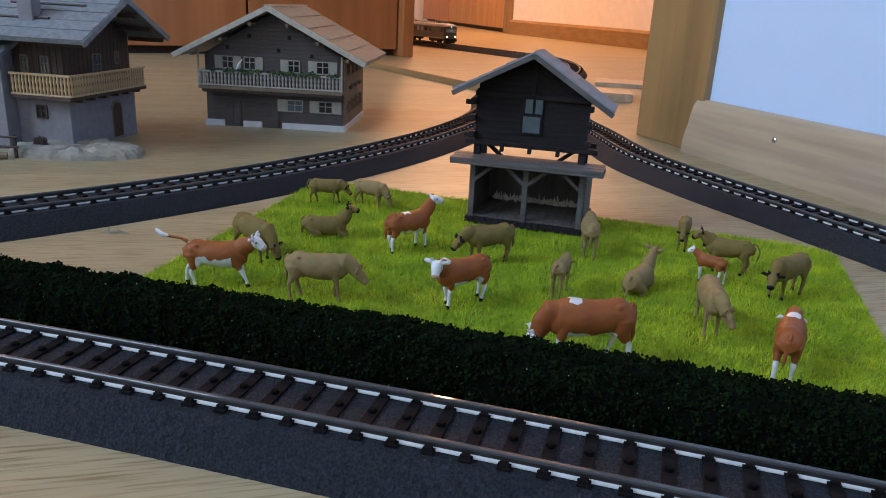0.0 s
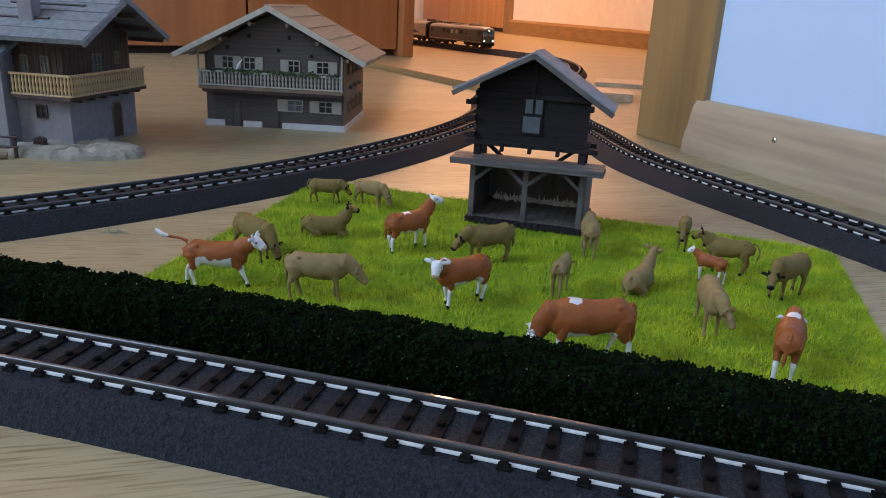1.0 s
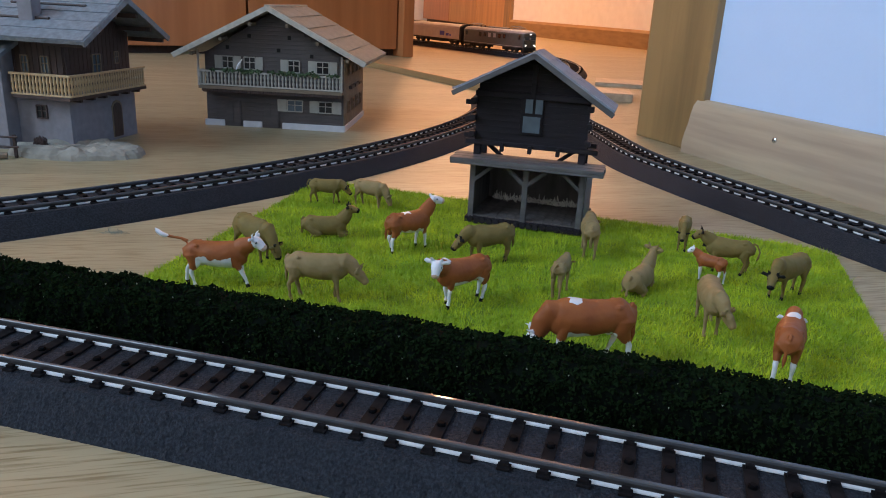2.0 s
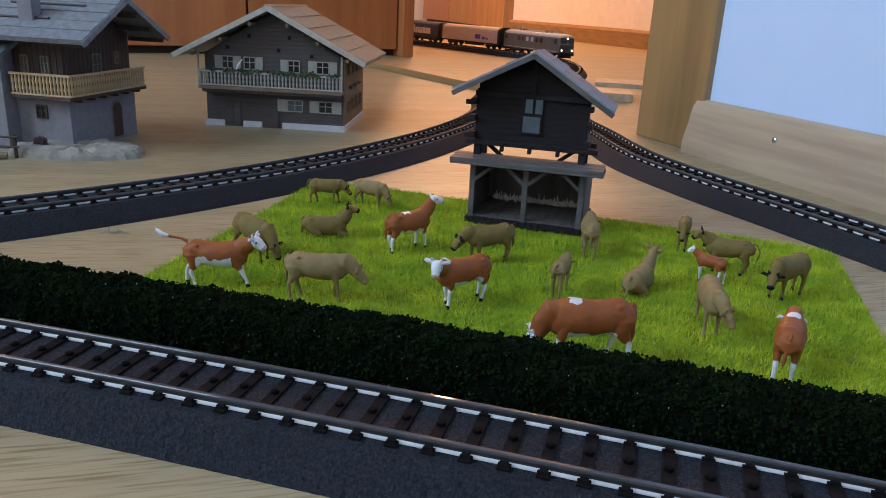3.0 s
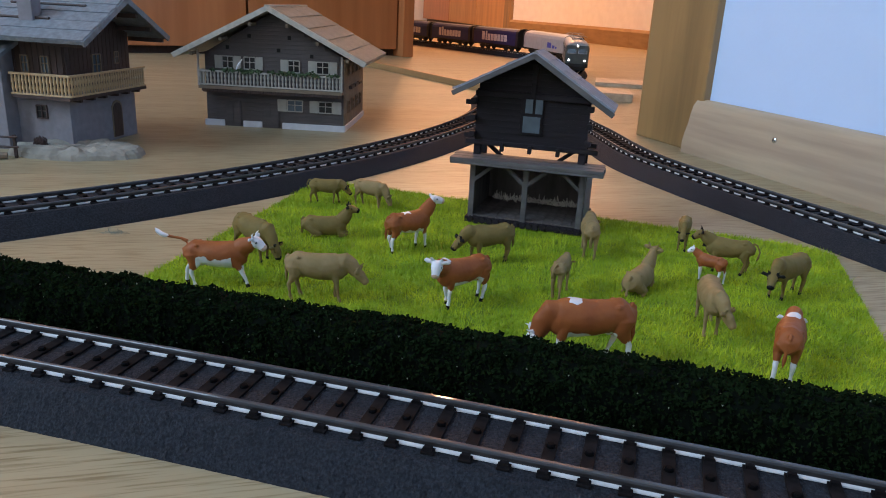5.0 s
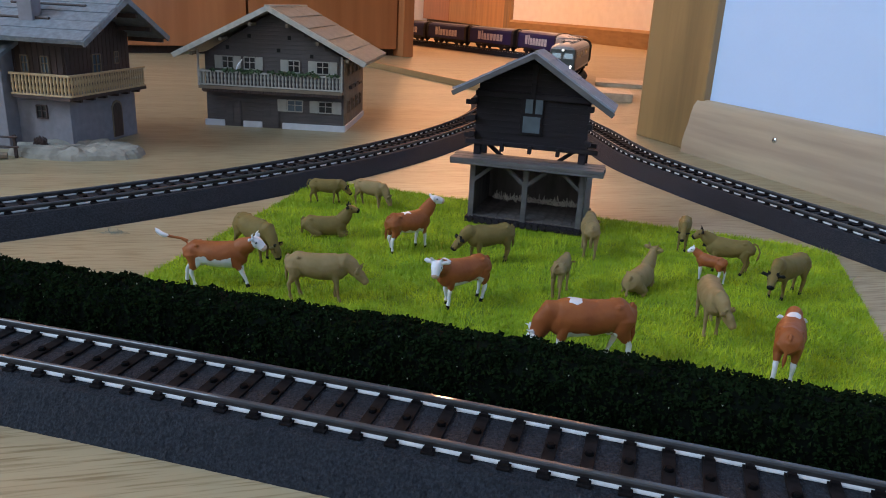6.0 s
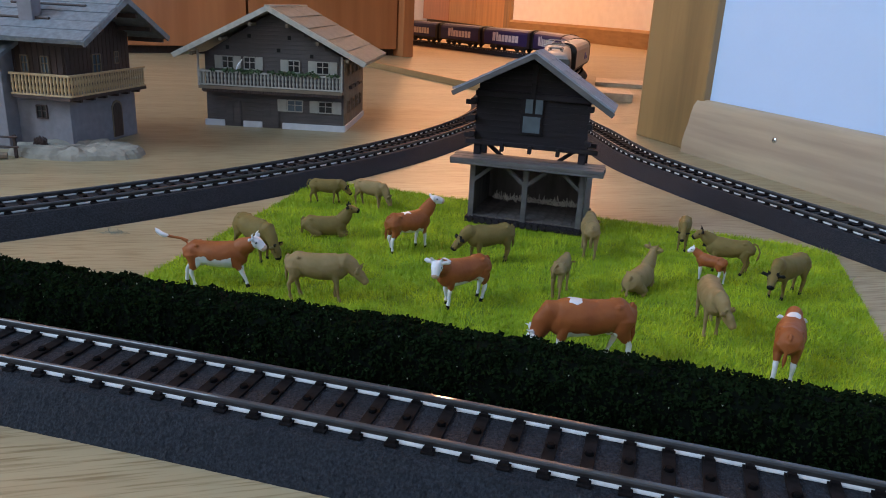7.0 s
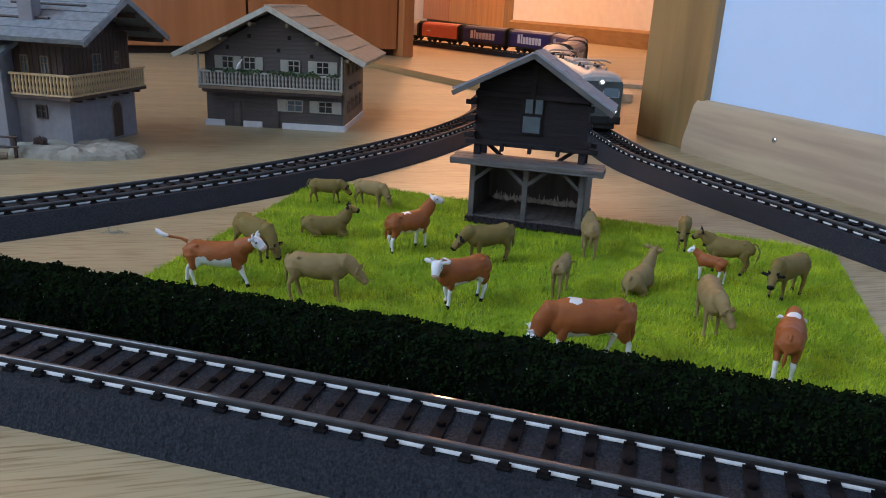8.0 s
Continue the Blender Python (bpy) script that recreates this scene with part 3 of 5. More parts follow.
def cow_mesh(name, mats, head="level", turn=0.0, lying=False, tail="down", feet=((0, 0), (0, 0), (0, 0), (0, 0)), calf=False,
             collar=False, patch=None, belly=8.9, horns=True):
    """A figure of a cow facing +x, its feet at z 0, about 27 mm long, in one mesh. Slots: coat, white, black, muzzle.
    feet: forward and upward shift of the hooves, hind pair first; patch: where the white mark lies along the back."""
    bm = bmesh.new()
    red = mats[0] is M_COW
    dz = -6.6 if lying else 0.0
    L, fat = (0.80, 0.78) if calf else (1.0, 1.0)
    up0 = 0.8 if calf else 0.0
    # trunk: straight back, deep chest, hollow flank
    xs = [-10.5, -9.8, -8.0, -5.2, -2.0, 1.5, 4.6, 7.0, 8.8]
    top = [15.0, 15.8, 16.1, 15.7, 15.5, 15.6, 16.0, 15.8, 14.7]
    low = [12.4, 9.8, 8.6, 8.2, 7.3, 6.8, 6.7, 7.4, 9.2]
    wid = [1.0, 2.6, 3.4, 3.6, 4.05, 3.95, 3.5, 2.9, 1.8]
    mid = 11.8
    tube(bm, [(x * L, 0, mid + up0 + ((a + b) / 2 - mid) * fat + dz) for x, a, b in zip(xs, top, low)],
         [(w * fat, (a - b) / 2 * fat) for w, a, b in zip(wid, top, low)], 36)

    def P(x, y, z):
        return (x * L, y * fat, mid + up0 + (z - mid) * fat + dz)

    for k in (-1, 1):  # hip bones, shoulder blades, ribs
        tube(bm, [P(-7.4, k * 1.9, 14.7), P(-6.2, k * 2.5, 14.7), P(-5.2, k * 2.2, 14.5)], [0.5, 0.7, 0.4], 8)
        tube(bm, [P(3.8, k * 1.2, 14.8), P(4.8, k * 2.2, 12.8), P(5.8, k * 2.4, 10.2)], [(0.6, 0.9), (0.9, 1.7), (0.8, 1.5)], 10)
    # neck and head
    reach, rise, slope = HEADS[head]
    foot = Vector(P(7.0, 0, 13.6))
    half = Matrix.Rotation(radians(turn * 0.55), 3, "Z")
    full = Matrix.Rotation(radians(turn), 3, "Z")
    poll = foot + half @ Vector((reach * L, 0, rise))
    d = full @ Vector((math.cos(radians(slope)), 0, math.sin(radians(slope))))
    sv = full @ Vector((0, 1, 0))
    upv = d.cross(sv)
    hs = 0.82 if calf else 1.0
    sd = half @ Vector((0, 1, 0))
    q0, q1 = foot, poll + d * 0.6 * hs
    bend = Vector((0, 0, 0.9 if rise < 0 else -0.3))
    tube(bm, [q0 - Vector((2.0 * L, 0, 0.4)), q0.lerp(q1, 0.25) + bend * 0.7, q0.lerp(q1, 0.62) + bend, q1 - upv * 0.3],
         [(2.2 * fat, 2.2 * fat), (2.4 * fat, 3.2 * fat), (1.9 * fat, 2.7 * fat), (1.45 * hs, 1.8 * hs)], 28, side=tuple(sd))
    if rise > 0:  # dewlap
        tube(bm, [q0 + Vector((0.6 * L, 0, -4.6 * fat)), q0.lerp(q1, 0.45) - Vector((0, 0, 2.6 * fat)), q0.lerp(q1, 0.8) - Vector((0, 0, 1.2))],
             [(0.9, 1.4 * fat), (0.6, 1.1 * fat), (0.5, 0.6)], 8, side=tuple(sd))

    def H(a, s=0.0, u=0.0):
        return poll + (d * a + sv * s + upv * u) * hs

    def R(*r):
        return [(a * hs, b * hs) for a, b in r]

    tube(bm, [H(-0.5, 0, 0.1), H(0.4), H(1.7, 0, -0.15), H(3.1, 0, -0.25), H(4.3, 0, -0.3)],
         R((1.2, 1.1), (1.75, 1.65), (1.8, 1.9), (1.4, 1.55), (1.25, 1.25)), 14, mi=1, side=tuple(sv))
    tube(bm, [H(0.9, 0, -1.2), H(2.5, 0, -1.25), H(3.9, 0, -1.0)], R((1.0, 0.7), (0.85, 0.6), (0.7, 0.45)), 10, mi=1, side=tuple(sv))
    tube(bm, [H(4.1, 0, -0.3), H(4.7, 0, -0.35), H(5.2, 0, -0.4)], R((1.35, 1.3), (1.3, 1.2), (0.8, 0.8)), 12, mi=3, side=tuple(sv))
    for k in (-1, 1):
        ear = (1 if red else 2) if (red or head != "graze") else 0
        tube(bm, [H(0.5, k * 1.3, 0.3), H(0.1, k * 2.4, 0.75), H(-0.1, k * 3.5, 0.8), H(0.0, k * 4.2, 0.5)],
             R((0.35, 0.35), (0.5, 0.8), (0.5, 0.85), (0.2, 0.25)), 8, mi=ear)
        if horns and not calf:
            tube(bm, [H(-0.1, k * 0.9, 0.8), H(-0.6, k * 1.7, 1.7), H(-0.5, k * 1.9, 3.0)], R((0.5, 0.5), (0.42, 0.42), (0.16, 0.16)), 7, mi=1 if red else 2)
        tube(bm, [H(1.4, k * 1.6, 0.55), H(1.75, k * 1.7, 0.5), H(2.1, k * 1.6, 0.45)], R((0.15, 0.15), (0.3, 0.3), (0.15, 0.15)), 6, mi=2)
    if collar:
        a, b = q0.lerp(q1, 0.5) + bend, q0.lerp(q1, 0.68) + bend
        tube(bm, [a, b], [(1.95, 2.8), (1.75, 2.45)], 14, mi=2, side=tuple(sd))
        tube(bm, [a - Vector((-0.6, 0, 2.6)), a - Vector((-0.8, 0, 4.2))], [0.5, 0.9], 8, mi=2)
    # legs
    if lying:
        for k in (-1, 1):
            tube(bm, [P(-7.0, k * 1.6, 11.2), P(-5.0, k * 2.6, 9.2), (-1.8 * L, k * 3.6, 1.2), (-4.6, k * 3.8, 0.75), (-6.4, k * 3.8, 0.6)], [2.4, 2.0, 0.95, 0.6, 0.5], 9)
            tube(bm, [P(5.4, k * 1.8, 11.0), P(6.6, k * 2.0, 8.6), (9.6 * L, k * 2.1, 1.0), (7.4, k * 2.4, 0.65), (5.6, k * 2.4, 0.5)], [1.9, 1.4, 0.75, 0.55, 0.45], 9)
    else:
        for i, k in enumerate((-1, 1)):
            fx, fz = feet[i]
            tube(bm, [P(-7.6, k * 1.5, 13.2), P(-7.7 + fx * 0.1, k * 2.2, 11.4), P(-7.2 + fx * 0.3, k * 2.2, 8.6), P(-8.4 + fx * 0.5, k * 2.1, 6.4 + fz * 0.4)],
                 [(1.3, 2.2), (1.6, 2.7), (1.25, 2.0), (0.8, 1.05)], 12)
            hock = Vector(P(-8.9 + fx * 0.62, k * 2.1, 5.4 + fz * 0.5))
            tube(bm, [Vector(P(-8.3 + fx * 0.5, k * 2.1, 6.7 + fz * 0.4)), hock, Vector((hock.x + 0.5 + fx * 0.3, hock.y, 2.6 + fz)), Vector((hock.x + 0.7 + fx * 0.38, hock.y, 1.2 + fz))],
                 [0.85, 0.82, 0.55, 0.68], 9, mi=1)
            tube(bm, [(hock.x + 0.8 + fx * 0.38, hock.y, 1.2 + fz), (hock.x + 1.1 + fx * 0.4, hock.y, fz)], [0.62, 0.85], 8, mi=2)
            fx, fz = feet[2 + i]
            tube(bm, [P(5.4, k * 1.8, 12.6), P(5.1 + fx * 0.15, k * 2.1, 9.4), P(5.6 + fx * 0.45, k * 2.0, 6.4 + fz * 0.5)], [(1.1, 2.0), (1.1, 1.6), (0.72, 0.9)], 10)
            knee = Vector(P(5.7 + fx * 0.55, k * 2.0, 5.5 + fz * 0.6))
            tube(bm, [Vector(P(5.6 + fx * 0.45, k * 2.0, 6.7 + fz * 0.5)), knee, Vector((knee.x - 0.1 + fx * 0.35, knee.y, 2.6 + fz)), Vector((knee.x + fx * 0.42, knee.y, 1.2 + fz))],
                 [0.78, 0.78, 0.52, 0.62], 9, mi=1)
            tube(bm, [(knee.x + fx * 0.42, knee.y, 1.2 + fz), (knee.x + 0.3 + fx * 0.45, knee.y, fz)], [0.58, 0.8], 8, mi=2)
        if not calf:  # udder
            tube(bm, [P(-5.4, 0, 9.4), P(-5.3, 0, 8.0), P(-5.2, 0, 7.2)], [(1.6, 1.7), (1.3, 1.4), 0.5], 9, mi=1)
    # tail
    if tail == "out":
        tube(bm, [P(-9.6, 0, 15.2), P(-11.6, 0, 16.2), P(-14.4, 0, 16.5), P(-15.8, 0, 16.8)], [0.75, 0.6, 0.5, 0.5], 7)
        tube(bm, [P(-15.5, 0, 16.7), P(-17.4, 0, 17.1), P(-19.3, 0, 18.6), P(-19.9, 0, 19.5)], [0.55, 0.9, 0.75, 0.2], 7, mi=1)
    elif tail == "flick":
        tube(bm, [P(-9.8, 0, 14.9), P(-11.4, 0.6, 14.6), P(-13.0, 1.4, 11.8), P(-12.6, 1.8, 9.2), P(-12.0, 2.0, 7.6)], [0.65, 0.5, 0.42, 0.6, 0.2], 7)
    else:
        tube(bm, [P(-9.8, 0, 14.9), P(-10.8, 0, 14.0), P(-11.0, 0.2, 10.6), P(-10.9, 0.3, 7.4 if not lying else 8), P(-10.8, 0.3, 5.2 if not lying else 7.2)], [0.65, 0.55, 0.4, 0.62, 0.22], 7)
    bmesh.ops.recalc_face_normals(bm, faces=bm.faces[:])
    bmesh.ops.triangulate(bm, faces=bm.faces[:])
    # one skin over the pieces, then the paint of the nearest piece
    from mathutils.bvhtree import BVHTree
    src = bpy.data.meshes.new("src")
    bm.to_mesh(src)
    tree = BVHTree.FromBMesh(bm)
    bm.faces.ensure_lookup_table()
    idx = [f.material_index for f in bm.faces]
    tmp = new("tmp", src)
    r = tmp.modifiers.new("r", "REMESH")
    r.mode, r.voxel_size = "VOXEL", 0.22
    sm = tmp.modifiers.new("s", "SMOOTH")
    sm.factor, sm.iterations = 0.5, 8
    dg = bpy.context.evaluated_depsgraph_get()
    me = bpy.data.meshes.new_from_object(tmp.evaluated_get(dg))
    me.name = name
    bpy.data.objects.remove(tmp)
    bm.free()
    me.materials.clear()
    for m in mats:
        me.materials.append(m)
    mi = []
    for f in me.polygons:
        c = f.center
        hit = tree.find_nearest(c)
        k = idx[hit[2]] if hit[2] is not None else 0
        if red and k == 0:
            w = noise.noise(c * 0.45)
            if c.z < belly + 1.3 * w and -6.4 * L < c.x < 5.0 * L:
                k = 1
            if patch is not None and c.z > 14.6 and abs(c.x - patch) < 1.6 + w and abs(c.y) < 1.5 + w:
                k = 1
        mi.append(k)
    me.polygons.foreach_set("material_index", mi)
    me.polygons.foreach_set("use_smooth", [True] * len(mi))
    flat = []
    for v in me.vertices:
        c = v.co
        flat.extend(c + v.normal * (noise.noise(c * 0.3) * 0.16 + noise.noise(c * 0.9) * 0.06))
    me.vertices.foreach_set("co", flat)
    me.update()
    me.transform(Matrix.Scale(MM, 4))
    return me


def build_cattle():
    red = [M_COW, M_WHITE, M_BLACK, M_MUZZLE]
    olive = [M_OLIVE, M_OLIVE, M_BLACK, M_BLACK]
    tan = [M_TAN, M_TAN, M_TAN, M_TAN]
    step = ((-1.0, 0), (1.2, 0), (1.0, 0), (-1.0, 0))
    R, O, T = "painted red-brown and white", "olive-brown unpainted plastic", "tan unpainted plastic"
    herd = [  # paint, x, y, heading, size, label, shape
        (red, -73, 227, 2, 1.0, R + " toy cow running with its tail out", dict(head="level", turn=-14, tail="out", feet=((0.8, 0), (-3.0, 0), (4.0, 0.9), (2.2, 1.2)), belly=10.6)),
        (red, -13.5, 276, 38, 0.98, R + " toy cow with its head raised", dict(head="up", turn=-22, feet=step, patch=-2.0, horns=False)),
        (red, 6.5, 223, 217, 1.0, R + " toy cow looking at the hedge", dict(head="down_face", turn=40, feet=((-0.6, 0), (1.0, 0), (-1.2, 0), (0.8, 0)), patch=7.4)),
        (red, 40, 185, 186, 1.2, R + " toy cow grazing behind the hedge", dict(head="graze", turn=-4, feet=((2.2, 0), (-1.4, 0), (-0.6, 0), (1.6, 0)), patch=3.2, belly=8.6)),
        (red, 96, 186, 63, 1.0, R + " toy cow turned away, grazing", dict(head="low", turn=8, feet=((0.6, 0), (-2.2, 0), (0, 0), (0, 0)), patch=3.4, horns=False)),
        (red, 97, 255, 138, 0.68, R + " toy calf with a white face", dict(head="level", turn=28, calf=True, feet=((-2.0, 0), (0.8, 0), (0.6, 0), (-0.6, 0)))),
        (olive, -69, 257, -42, 0.99, O + " toy cow grazing", dict(head="graze", turn=18, feet=step)),
        (tan, -39, 221, -2, 0.98, T + " toy cow with its head lowered", dict(head="low", turn=-8, feet=step)),
        (olive, -56, 338, -2, 0.74, O + " small toy cow walking on the mat's edge", dict(head="low", turn=-6, tail="flick", feet=((-1.6, 0), (1.8, 0), (-1.0, 0), (1.8, 0)))),
        (tan, -35, 336, -28, 0.80, T + " toy cow grazing at the mat's far edge", dict(head="graze", turn=12, feet=step)),
        (olive, -48, 288, 4, 0.90, O + " toy cow lying with its head up", dict(head="up", turn=-8, lying=True)),
        (olive, 17, 265, 205, 0.95, O + " toy cow grazing behind a painted one", dict(head="low", turn=0, feet=step)),
        (tan, 58, 283, 84, 0.94, T + " toy cow turned away beside the barn", dict(head="low", turn=-25, feet=step)),
        (tan, 40.5, 236, 68, 0.84, T + " toy calf turned away with its tail aside", dict(head="low", turn=0, calf=True, tail="flick", feet=step)),
        (tan, 69, 243, 56, 0.96, T + " toy cow lying, seen from behind", dict(head="up", turn=-12, lying=True)),
        (olive, 108, 268, 160, 0.85, O + " toy cow standing with a collar and bell", dict(head="level", turn=8, collar=True, tail="flick", feet=((-0.5, 0), (1.4, 0), (0.6, 0), (-0.6, 0)))),
        (olive, 99, 294, 250, 0.85, O + " toy calf behind the painted calf", dict(head="low", turn=0, calf=True, feet=step)),
        (olive, 121, 245, 216, 0.96, O + " toy cow grazing with black ears", dict(head="low", turn=26, feet=step)),
        (tan, 83.5, 213, -100, 0.97, T + " toy cow grazing towards the hedge", dict(head="low", turn=48, feet=step)),
    ]
    for mats, x, y, rz, size, label, shape in herd:
        ob = new("toy_cow", cow_mesh("cow", mats, **shape))
        ob.matrix_basis = pose(x * MM, y * MM, 0.0016, 0, 0, rz) @ Matrix.Scale(size, 4)
        tagged(ob, label, "toy cow", "cattle on the meadow")


# ---- barn ----
def gable_roof(t, w, y0, y1, z_eave, z_ridge, thick, m, name="roof", rows=5, cols=9, m_barge=None, ox=0.0, tile=0.5, lean=0.0):
    """Two slopes with overhang, courses of shingles proud of a deck. x across, y depth."""
    level = z_eave
    for side in (-1, 1):
        z_eave = level + side * lean
        dx, dz = w / 2, z_ridge - z_eave
        L = math.hypot(dx, dz)
        a = math.degrees(math.atan2(dz, dx))
        bm = bmesh.new()
        cx, cz = ox + side * w / 4, (z_ridge + z_eave) / 2
        box(bm, (cx, (y0 + y1) / 2, cz), (L, y1 - y0, thick), ry=side * a, bev=0.2)
        slope = part(name, bm, m_barge or m, t)
        # shingle courses
        b2 = bmesh.new()
        cw = (y1 - y0) / cols
        ln = L / rows
        box(b2, (0, 0, 0), (ln * 1.12, cw * 1.004, tile), bev=0.08)
        me = mesh_of("shingle", b2, m)
        rng = random.Random(int(w * 10 + side))
        for r in range(rows):
            f = (r + 0.5) / rows
            for c in range(cols):
                x = ox + side * w / 2 * f
                z = z_ridge + (z_eave - z_ridge) * f + (thick / 2 + tile / 2 + 0.1) / math.cos(radians(a)) + 0.0
                piece("shingle", me, slope, x, y0 + cw * (c + 0.5) + rng.uniform(-0.1, 0.1), z + rng.uniform(-0.1, 0.15), ry=side * (a - 2.0) + rng.uniform(-1, 1))


def build_barn():
    t = thing("field_barn", 10.5, 319, 1.5, -15.1, "small dark timber field barn above an open grey cattle shelter", "barn")
    W, D = 49.5, 37.0
    bm = bmesh.new()
    box(bm, (W / 2, D / 2, 1.6), (W + 3, D + 3, 3.0), bev=0.5)
    part("base", bm, M_DARKWOOD, t)
    rng = random.Random(2)
    b2 = bmesh.new()
    tube(b2, [(0, -1.6, 0), (0, 1.6, 0)], [1.3, 1.15], 8)
    me = mesh_of("log_end", b2, M_DARKWOOD)
    for k in range(17):
        piece("log_end", me, t, 1.2 + k * 2.95, -1.6, 2.0 + rng.uniform(-0.3, 0.3), rz=rng.uniform(-8, 8), scale=(rng.uniform(0.85, 1.15), 1, 1))
    # shelter walls of upright boards
    for nm, x0, y0, x1, y1 in (("back_wall", 0, D, W, D), ("side_wall", 0, 0.5, 0, D), ("side_wall", W, 0.5, W, D)):
        n = 14 if nm == "back_wall" else 10
        wall = new(nm)
        wall.parent = t
        b2 = bmesh.new()
        L = math.hypot(x1 - x0, y1 - y0) / n
        box(b2, (0, 0, 14 if nm == "side_wall" else 10), (L * 0.95, 1.2, 26 if nm == "side_wall" else 18), bev=0.15)
        me = mesh_of("board", b2, M_GREYWOOD if nm == "side_wall" else M_BARNBOARD)
        ang = math.degrees(math.atan2(y1 - y0, x1 - x0))
        bmx = bmesh.new()
        box(bmx, ((x0 + x1) / 2 + (0.9 if x0 == x1 == 0 else -0.9 if x0 == x1 else 0), (y0 + y1) / 2 - (0 if x0 == x1 else 0.9), 10), (math.hypot(x1 - x0, y1 - y0), 0.6, 18), ang)
        part("lining", bmx, M_BARNBOARD, wall)
        for k in range(n):
            f = (k + 0.5) / n
            piece("board", me, wall, x0 + (x1 - x0) * f, y0 + (y1 - y0) * f, 1.6, rz=ang, scale=(1, 1, 1 - 0.3 * f if nm == "side_wall" else 1))
    b2 = bmesh.new()
    box(b2, (0, 0, 0), (W / 12 * 0.97, D - 1.5, 0.8), bev=0.12)
    me = mesh_of("floor_board", b2, M_BARNBOARD)
    for k in range(12):
        piece("floor_board", me, t, W / 12 * (k + 0.5), D / 2 - 0.6, 3.4 + rng.uniform(-0.1, 0.1))
    # posts and braces
    for x in (1.0, W / 2 - 0.3, W - 1.0):
        bm = bmesh.new()
        box(bm, (x, 0.2, 14.5), (2.3, 2.0, 25), bev=0.2)
        part("post", bm, M_GREYWOOD, t)
        for s in ((1,) if x < 5 else (-1,) if x > W - 5 else (-1, 1)):
            bm = bmesh.new()
            box(bm, (x + s * 4.2, 0.0, 22.6), (11, 1.5, 1.6), ry=-s * 40, bev=0.15)
            part("brace", bm, M_GREYWOOD, t)
    # straw
    r2 = np.random.RandomState(5)
    bm = bmesh.new()
    for k in range(420):
        x, y = r2.uniform(5, W - 4), D - 7 + r2.normal(0, 1.2)
        h = abs(r2.normal(0.9, 0.6))
        box(bm, (x, y, 5.0 + h * r2.rand()), (0.3, 0.3, 0.6 + h), ry=r2.uniform(-60, 60), rx=r2.uniform(-60, 60))
    for k in range(9):
        x = r2.uniform(6, W - 5)
        box(bm, (x, D - 7, 6.4), (0.35, 0.35, r2.uniform(2, 6)))
    tagged(part("straw", bm, M_HAY, t), kind="stuff")
    # shelter roof slab of boards
    bm = bmesh.new()
    box(bm, (W / 2, -1.2, 28.2), (65, 13.5, 1.2), bev=0.2)
    slab = part("shelter_roof", bm, M_GREYWOOD, t)
    b2 = bmesh.new()
    box(b2, (0, 0, 0), (65, 4.5, 1.6), bev=0.25)
    me = mesh_of("board", b2, M_GREYWOOD)
    for k in range(3):
        piece("board", me, slab, W / 2 + rng.uniform(-0.5, 0.5), -5.8 + k * 4.6, 29.6 + k * 0.15, rx=1)
    bm = bmesh.new()
    box(bm, (W / 2, 21.6, 25.2), (W + 2, 33.5, 1.0), rx=-13.5, bev=0.2)
    part("rear_roof", bm, M_DARKWOOD, t)
    # stilts
    for x in (1.6, W - 2.6):
        bm = bmesh.new()
        box(bm, (x, D / 2, 25.0), (2.6, D, 1.8), rx=-12.3, bev=0.2)
        part("wall_plate", bm, M_DARKWOOD, t)
        for y in (3, 15):
            bm = bmesh.new()
            box(bm, (x, y, 32.8 if y < 5 else 31.0), (3, 3, 6.8 if y < 5 else 10.4), bev=0.3)
            part("stilt", bm, M_DARKWOOD, t)
        bm = bmesh.new()
        box(bm, (x + (7 if x < 9 else -7), 6, 32.6), (9, 1.4, 1.6), ry=-38 if x > 9 else 38)
        part("brace", bm, M_DARKWOOD, t)
    # upper store of horizontal timbers
    X0, X1, Z0 = 0.4, W - 1.2, 36.0
    ZR = 73.6
    xm = (X0 + X1) / 2 + 0.6
    bm = bmesh.new()
    prism(bm, [(X0 + 0.6, Z0), (X1 - 0.6, Z0), (X1 - 0.6, 59.0), (xm + 0.5, 73.8), (X0 + 0.6, 61.2)], 2.1, 12.8)
    body = part("store", bm, M_DARKWOOD, t)
    z = Z0
    while z < ZR - 2.5:
        h = 2.55
        xa = max(X0, xm + 0.5 - (73.7 - z - h) * 32.8 / 16.8)
        xb = min(X1, xm + 0.5 + (73.7 - z - h) * 32.8 / 20.8)
        if xb - xa > 3:
            b2 = bmesh.new()
            box(b2, (0, 0, 0), (xb - xa, 1.2, h * 0.997), bev=0.09)
            piece("timber", mesh_of("timber", b2, M_DARKWOOD), body, (xa + xb) / 2, 1.7, z + h / 2)
        z += h
    for z in (40, 47, 54):
        for x in (X0 - 0.6, X1 + 0.6):
            b2 = bmesh.new()
            box(b2, (x, -0.4, z), (2.4, 4.5, 2.2), bev=0.3)
            part("beam_end", b2, M_DARKWOOD, body)
            if x > 9 and z > 41:
                continue
            b2 = bmesh.new()
            box(b2, (x + (-2.2 if x < 9 else 1.4), 3.0, z - 1.2), (4.4, 2.2, 2.0), bev=0.3)
            part("beam_end", b2, M_DARKWOOD, body)
